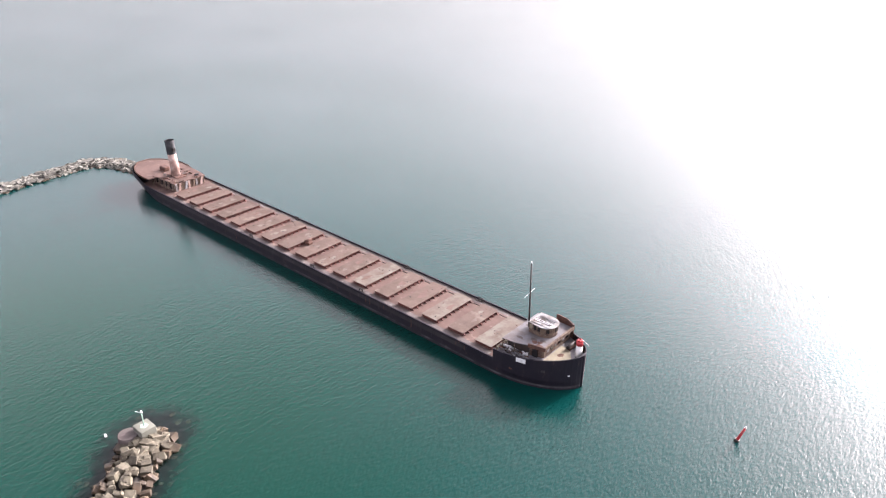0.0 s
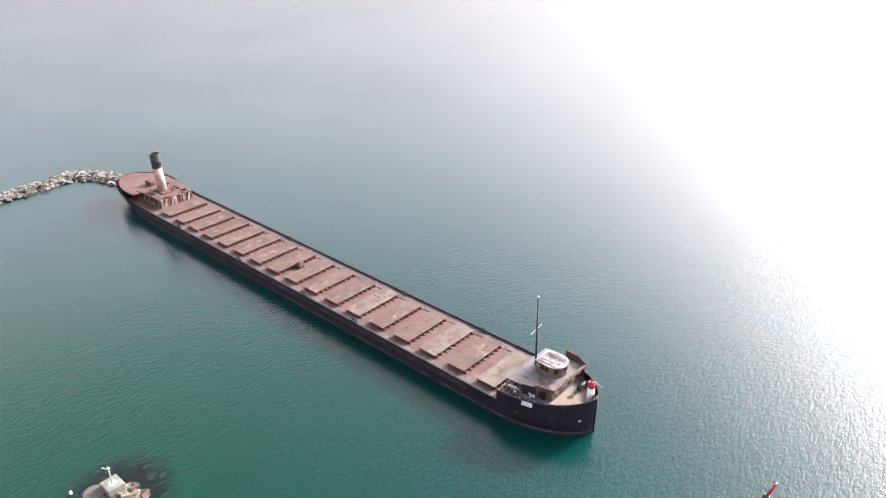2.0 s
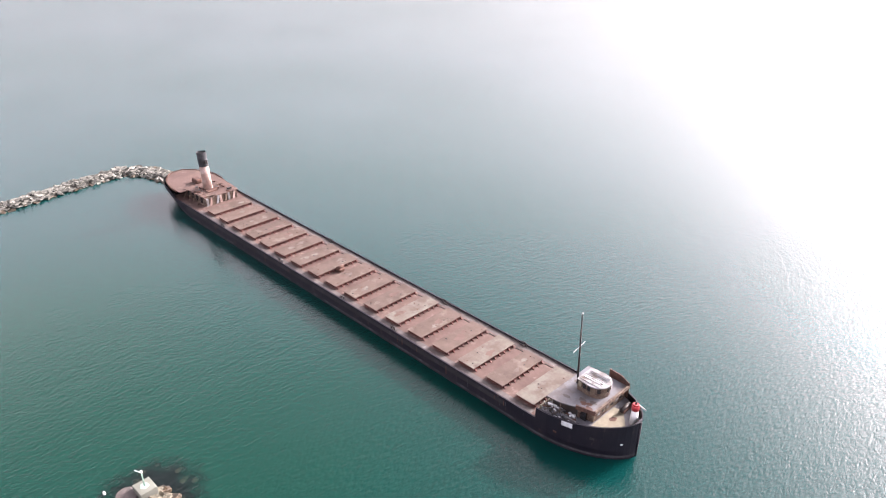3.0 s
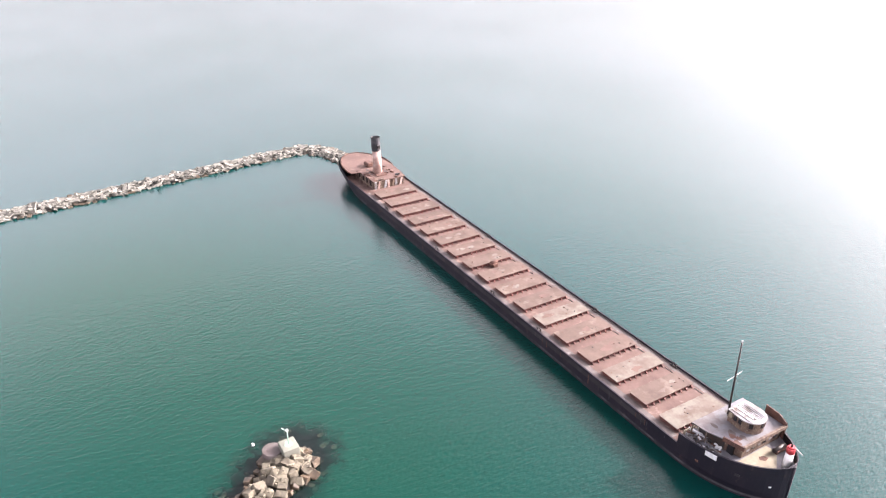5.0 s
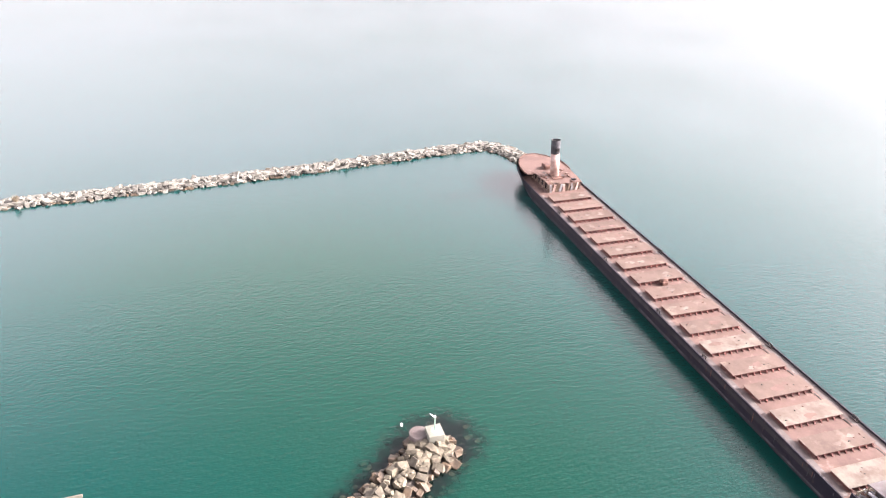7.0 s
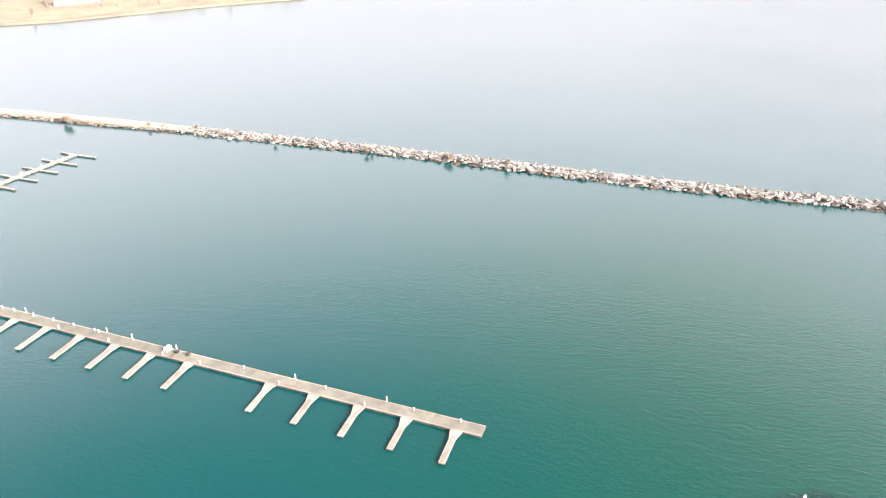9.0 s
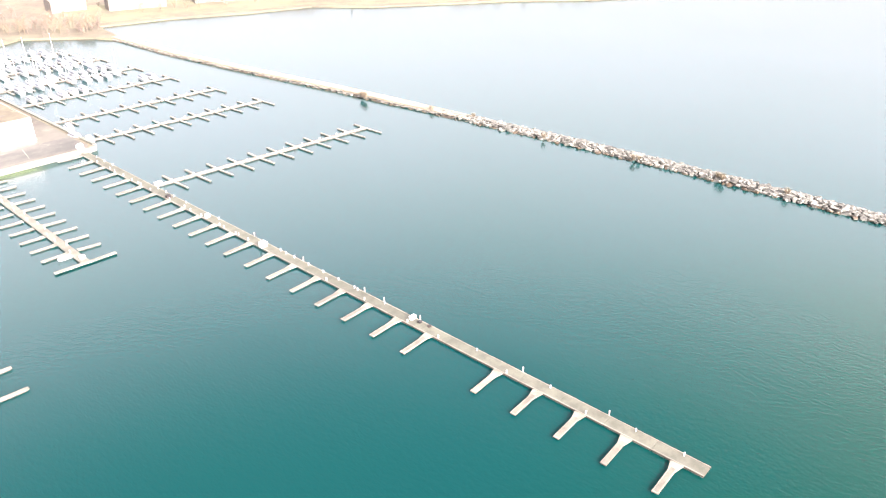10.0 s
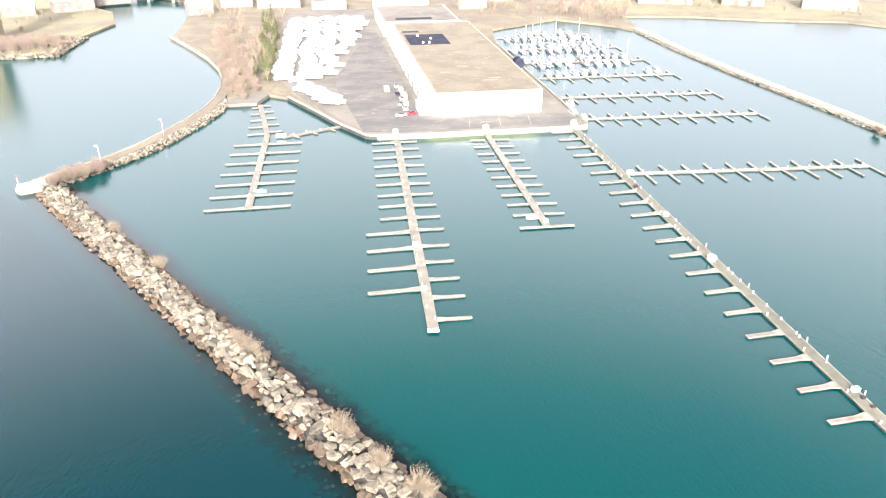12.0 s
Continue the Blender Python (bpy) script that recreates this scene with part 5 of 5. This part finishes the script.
for x, y in ((120.8, -353.4), (104, -380.5)):
    lamp = thing("lamp_post", (x, y, 1.5), "slim pale lamp post on the curved pier", "lamp post", "pier lamps")
    part("post", tube(bmesh.new(), (0, 0, 0), (0, 0, 6), 0.1, 0.07, 8), WHITE, lamp)
    part("head", boxed(-0.2, 0.9, -0.12, 0.12, 5.9, 6.1), WHITE, lamp)


# ---------------------------------------------------------------- shrubs and trees
def twigs(bm, n, height, spread, seed, levels=2, thick=0.05):
    rnd = random.Random(seed)
    for _ in range(n):
        a = rnd.uniform(0, math.tau)
        lean = rnd.uniform(0.1, 1.0) * spread
        p = Vector((rnd.uniform(-0.2, 0.2) * spread, rnd.uniform(-0.2, 0.2) * spread, 0))
        q = p + Vector((math.cos(a) * lean, math.sin(a) * lean, height * rnd.uniform(0.45, 1.0)))
        mid = p.lerp(q, 0.5) + Vector((0, 0, height * 0.08))
        tube(bm, p, mid, thick, thick * 0.7, 3, caps=False)
        tube(bm, mid, q, thick * 0.7, thick * 0.25, 3, caps=False)
        for _ in range(levels):
            b = mid.lerp(q, rnd.random())
            tip_ = b + Vector((rnd.gauss(0, 0.3), rnd.gauss(0, 0.3), rnd.uniform(0.1, 0.5))) * height * 0.35
            tube(bm, b, tip_, thick * 0.5, thick * 0.2, 3, caps=False)
    return bm


SHRUBS = []
for k in range(3):
    me = bpy.data.meshes.new("shrub")
    bm = twigs(bmesh.new(), 170, 2.5, 1.8, 40 + k, 3, 0.03)
    bm.to_mesh(me), bm.free()
    me.materials.append(TWIGRED if k == 2 else TWIG)
    SHRUBS.append(me)


def shrub(x, y, z, size, k):
    ob = new("bare_shrub", SHRUBS[k])
    ob.matrix_basis = pose(x, y, z, 0, 0, (x * 37 + y * 11) % 360) @ Matrix.Diagonal((size, size, size, 1))
    return tagged(ob, "bare pale winter shrub among the stones" if k < 2 else "bare reddish winter shrub", "shrub", "bare shrubs")


rnd = random.Random(12)
for x, y, s in ((89.1, -272.8, 1.0), (90.5, -275, 0.8), (66.4, -233.5, 1.1), (64.2, -231, 1.0), (62, -227, 0.8), (47.5, -203.1, 1.3), (46, -201.6, 0.9), (41, -193.2, 1.1), (35.1, -186.5, 1.2), (33.6, -185.2, 0.9), (105.6, -298, 0.9), (104.5, -296, 0.7), (68, -237, 0.8)):
    shrub(x, y, 0.9, s * 1.35, rnd.randrange(2))
for i in range(30):
    t_ = rnd.random()
    shrub(131 - 12 * t_ + rnd.uniform(-2.5, 2.5), -338 - 12 * t_ + rnd.uniform(-2.5, 3), 1.2, rnd.uniform(0.9, 1.5), rnd.choice((0, 2, 2)))
for x, y, s in ((-171.5, -341, 1.6), (-172.5, -344, 1.3), (-183, -287, 1.0), (-183, -212.6, 1.1), (-184.4, -211, 0.8), (-186, -181, 1.3), (-187, -183, 1.1), (-188, -160.5, 1.2), (-181, -250, 1.0), (-179, -307, 1.0)):
    shrub(x, y, 1.0, s * 0.75, rnd.randrange(2))


def bare_tree_mesh(seed, h, mat):
    rnd = random.Random(seed)
    bm = bmesh.new()
    tube(bm, (0, 0, 0), (0, 0, h * 0.45), h * 0.022, h * 0.015, 7, caps=False)
    ends = []
    for i in range(9):
        a = rnd.uniform(0, math.tau)
        p = Vector((0, 0, h * rnd.uniform(0.2, 0.45)))
        q = p + Vector((math.cos(a) * h * 0.26 * rnd.uniform(0.5, 1.1), math.sin(a) * h * 0.26 * rnd.uniform(0.5, 1.1), h * rnd.uniform(0.25, 0.55)))
        tube(bm, p, q, h * 0.01, h * 0.004, 4, caps=False)
        ends += [p.lerp(q, s) for s in (0.35, 0.55, 0.75, 0.9, 1.0)]
    for e in ends:
        for _ in range(7):
            v = Vector((rnd.gauss(0, 1), rnd.gauss(0, 1), rnd.uniform(-0.2, 1.3))).normalized() * h * rnd.uniform(0.08, 0.17)
            tube(bm, e, e + v, h * 0.0042, h * 0.0016, 3, caps=False)
    me = bpy.data.meshes.new("bare_crown")
    bm.to_mesh(me), bm.free()
    me.materials.append(mat)
    return me


def conifer_mesh(seed, h):
    rnd = random.Random(seed)
    bm = bmesh.new()
    tube(bm, (0, 0, 0), (0, 0, h), h * 0.02, h * 0.004, 6, caps=False)
    for i in range(170):
        s = rnd.random() ** 0.8
        z = h * (0.08 + 0.9 * s)
        r = h * 0.24 * (1 - s) * rnd.uniform(0.6, 1.1) + 0.25
        a = rnd.uniform(0, math.tau)
        d, n = Vector((math.cos(a), math.sin(a), 0)), Vector((-math.sin(a), math.cos(a), 0))
        p = Vector((0, 0, z))
        w = 0.32 * r + 0.15
        v = [bm.verts.new(p + d * r * 0.15), bm.verts.new(p + d * r * 0.65 + n * w - Vector((0, 0, 0.12 * r))), bm.verts.new(p + d * r - Vector((0, 0, 0.35 * r))), bm.verts.new(p + d * r * 0.65 - n * w - Vector((0, 0, 0.12 * r)))]
        bm.faces.new((v[0], v[1], v[2])), bm.faces.new((v[0], v[2], v[3]))
    me = bpy.data.meshes.new("conifer_crown")
    bm.to_mesh(me), bm.free()
    me.materials.append(NEEDLES)
    return me


BARE = [bare_tree_mesh(60 + k, 8.0, (TWIG, TWIGRED, BARK)[k % 3]) for k in range(5)]
FIR = [conifer_mesh(80 + k, 8.0) for k in range(3)]


def tree(x, y, z, size, evergreen=False):
    z -= 0.3
    me = (FIR if evergreen else BARE)[rnd.randrange(3 if evergreen else 5)]
    ob = new("evergreen_tree" if evergreen else "bare_tree", me)
    ob.matrix_basis = pose(x, y, z, 0, 0, rnd.uniform(0, 360)) @ Matrix.Diagonal((size, size, size, 1))
    return tagged(ob, "dark green evergreen on the spit" if evergreen else "leafless brown winter tree", "tree", "evergreens" if evergreen else "winter trees")


for i in range(26):  # hedge of evergreens and brown thicket between bank and boat yard
    y = -455 - i * 6.2
    for dx in (-2.5, 2.5):
        if rnd.random() < 0.85:
            tree(69.5 + dx + rnd.uniform(-2.5, 2.5), y + rnd.uniform(-2, 2), 1.3, rnd.uniform(0.6, 1.35), True)
    tree(68 + rnd.uniform(-3, 9), y + 3, 1.3, rnd.uniform(0.7, 1.05))
for i in range(50):
    tree(rnd.uniform(74, 84) + max(0, (i - 25) * 0.9), -428 - i * 4.4 + rnd.uniform(-4, 4), 1.3, rnd.uniform(0.5, 0.95))
for i in range(150):
    k_ = rnd.random() ** 1.5
    shrub(rnd.uniform(70, 84) + 22 * k_, rnd.uniform(-450, -424) - 150 * k_, 1.3, rnd.uniform(0.9, 1.6), rnd.choice((0, 2, 2)))
for i in range(60):  # along the far shore and behind the basin
    s = rnd.random()
    tree(-125 - 45 * s + rnd.uniform(-6, 10), -590 + 20 * math.sin(s * 3.0) - rnd.uniform(0, 50), 1.2, rnd.uniform(0.6, 1.3))
for i in range(36):
    tree(rnd.uniform(-160, -60), rnd.uniform(-660, -596), 1.2, rnd.uniform(0.7, 1.4))
for i in range(60):
    s = rnd.random()
    tree(-180 - 330 * s + rnd.uniform(-10, 10), -622 + 200 * s ** 1.3 - rnd.uniform(0, 45), 1.2, rnd.uniform(0.5, 1.3))
for i in range(30):
    tree(rnd.uniform(185, 262), rnd.uniform(-660, -530), 1.3, rnd.uniform(0.35, 0.8))
for i in range(30):
    tree(178 + rnd.uniform(0, 34), -529.5 - rnd.uniform(0, 7), 1.2, rnd.uniform(0.35, 0.65))
for i in range(80):  # brown thicket on the far river bank
    k_ = rnd.random()
    shrub(179 + 60 * k_, -529 - rnd.uniform(0, 22) - 14 * (1 - k_), 1.2, rnd.uniform(1.1, 2.2), rnd.choice((0, 2, 2)))
for i in range(24):
    tree(rnd.uniform(60, 122), rnd.uniform(-690, -610), 1.3, rnd.uniform(0.6, 1.2))


# ---------------------------------------------------------------- buildings of the town
def town_house(x, y, w, d, h, turn, gable=True):
    b = thing("town_building", (x, y, 1.2), "pale town building among winter trees", "building", "town buildings", turn=turn)
    part("wall", boxed(-w / 2, w / 2, -d / 2, d / 2, 0, h), HOUSEWALL, b)
    if gable:
        bm = bmesh.new()
        v = [bm.verts.new(p) for p in ((-w / 2 - 0.4, -d / 2 - 0.4, h), (w / 2 + 0.4, -d / 2 - 0.4, h), (w / 2 + 0.4, d / 2 + 0.4, h), (-w / 2 - 0.4, d / 2 + 0.4, h), (-w / 2 - 0.4, 0, h + d * 0.3), (w / 2 + 0.4, 0, h + d * 0.3))]
        for q in ((0, 1, 5, 4), (2, 3, 4, 5), (0, 4, 3), (1, 2, 5), (3, 2, 1, 0)):
            bm.faces.new([v[i] for i in q])
        part("roof", bm, HOUSEROOF, b)
    else:
        part("roof", boxed(-w / 2 - 0.3, w / 2 + 0.3, -d / 2 - 0.3, d / 2 + 0.3, h, h + 0.4), DIRT, b)
    for i in range(max(2, int(w / 5))):
        for z in np.arange(1.2, h - 1.5, 3.0):
            xx = -w / 2 + (i + 0.5) * w / max(2, int(w / 5))
            part("window", boxed(xx - 0.7, xx + 0.7, d / 2 - 0.05, d / 2 + 0.06, z, z + 1.4), FARGLASS, b)
    return b


for x, y, w, d, h, turn, g in ((118, -640, 16, 12, 6, 20, True), (95, -668, 22, 14, 7, 5, True), (65, -662, 30, 16, 8, 0, False), (30, -650, 24, 14, 6, 0, False), (-20, -645, 40, 18, 8, 0, False), (-70, -640, 22, 14, 7, 10, True), (-100, -665, 26, 14, 8, 8, True),
                               (-220, -640, 40, 16, 8, -15, False), (-275, -625, 30, 16, 9, -20, False), (-330, -600, 36, 16, 8, -30, True), (-400, -560, 34, 18, 9, -35, False), (-455, -520, 30, 14, 8, -38, True), (-180, -665, 24, 14, 8, -5, True),
                               (205, -665, 26, 14, 7, 25, True), (185, -690, 24, 14, 6, 25, True), (235, -650, 20, 12, 6, 15, True), (150, -715, 44, 10, 5, 10, False)):
    town_house(x, y, w, d, h, turn, g)
tower = thing("brick_tower_block", (224, -560, 1.2), "tall tan brick tower at the river mouth's far bank", "building")
part("wall", boxed(-6, 6, -8, 8, 0, 42), TANBRICK, tower)
part("roof", boxed(-6.3, 6.3, -8.3, 8.3, 42, 42.6), CONCRETE, tower)
for z in range(3, 41, 3):
    for y in (-6, -2.5, 1.0, 4.5):
        part("window", boxed(-6.06, -5.9, y, y + 1.5, z, z + 1.4), FARGLASS, tower)
bridge = thing("river_bridge", (170, -708, 0), "low pale bridge across the river", "bridge", turn=-20)
part("deck", boxed(-50, 50, -4, 4, 3.6, 4.6), CONCRETE, bridge)
for x in (-30, -10, 10, 30):
    part("pier", boxed(x - 1, x + 1, -3, 3, -2, 3.6), CONCRETE, bridge)


# ---------------------------------------------------------------- small things on the docks and the yard
def dock_box(x, y, z, w, d, h, mat, label, turn=0.0):
    b = thing("dock_box", (x, y, z), label, "box", "dock boxes", turn=turn)
    part("body", bevelled(boxed(-w / 2, w / 2, -d / 2, d / 2, 0, h * 0.8), 0.03), mat, b)
    part("lid", bevelled(boxed(-w / 2 - 0.04, w / 2 + 0.04, -d / 2 - 0.04, d / 2 + 0.04, h * 0.8, h), 0.03), mat, b)
    return b


for x, y, w, d, h, mat, label in (
    (-55.5, -198.6, 1.6, 0.9, 0.8, WHITE, "white storage box on the outer dock"),
    (-55.4, -196.2, 0.8, 0.8, 0.5, DARKSTEEL, "small dark box on the outer dock"),
    (-55.6, -193.4, 0.9, 0.6, 0.4, DARKSTEEL, "small dark box on the outer dock"),
    (-54.0, -254.6, 1.8, 1.4, 1.5, WHITE, "tall white storage box on the outer dock"),
    (-54.4, -283.0, 1.4, 1.0, 1.0, WHITE, "white storage box on the outer dock"),
    (-54.2, -305.0, 1.4, 1.0, 0.9, DARKSTEEL, "dark box on the outer dock"),
    (-57.6, -317.2, 2.2, 1.6, 0.9, WHITE, "white box where two docks meet"),
    (24.0, -252.0, 1.2, 1.0, 0.9, WHITE, "white box on the middle dock"),
    (22.6, -276.0, 1.6, 1.0, 0.9, WHITE, "white box on the middle dock"),
    (-17.4, -284.6, 1.3, 1.0, 0.9, WHITE, "white box at the end of a short dock"),
    (66.5, -352.0, 1.2, 1.0, 0.9, WHITE, "white box on a dock near the pier"),
    (60.2, -374.2, 3.6, 1.6, 1.0, WHITE, "white covered dinghy rack at the dock corner"),
):
    dock_box(x, y, 0.57, w, d, h, mat, label)
for k in range(3):  # faded lines of parking bays
    x = -38 + k * 12.5
    tagged(part("painted_line", turned_box(bmesh.new(), (x, -370.5), (x - 2.0, -382), 0.09, 1.6, 1.615), CONCRETE, None, "faded painted line on the asphalt", "structure"), category="line")
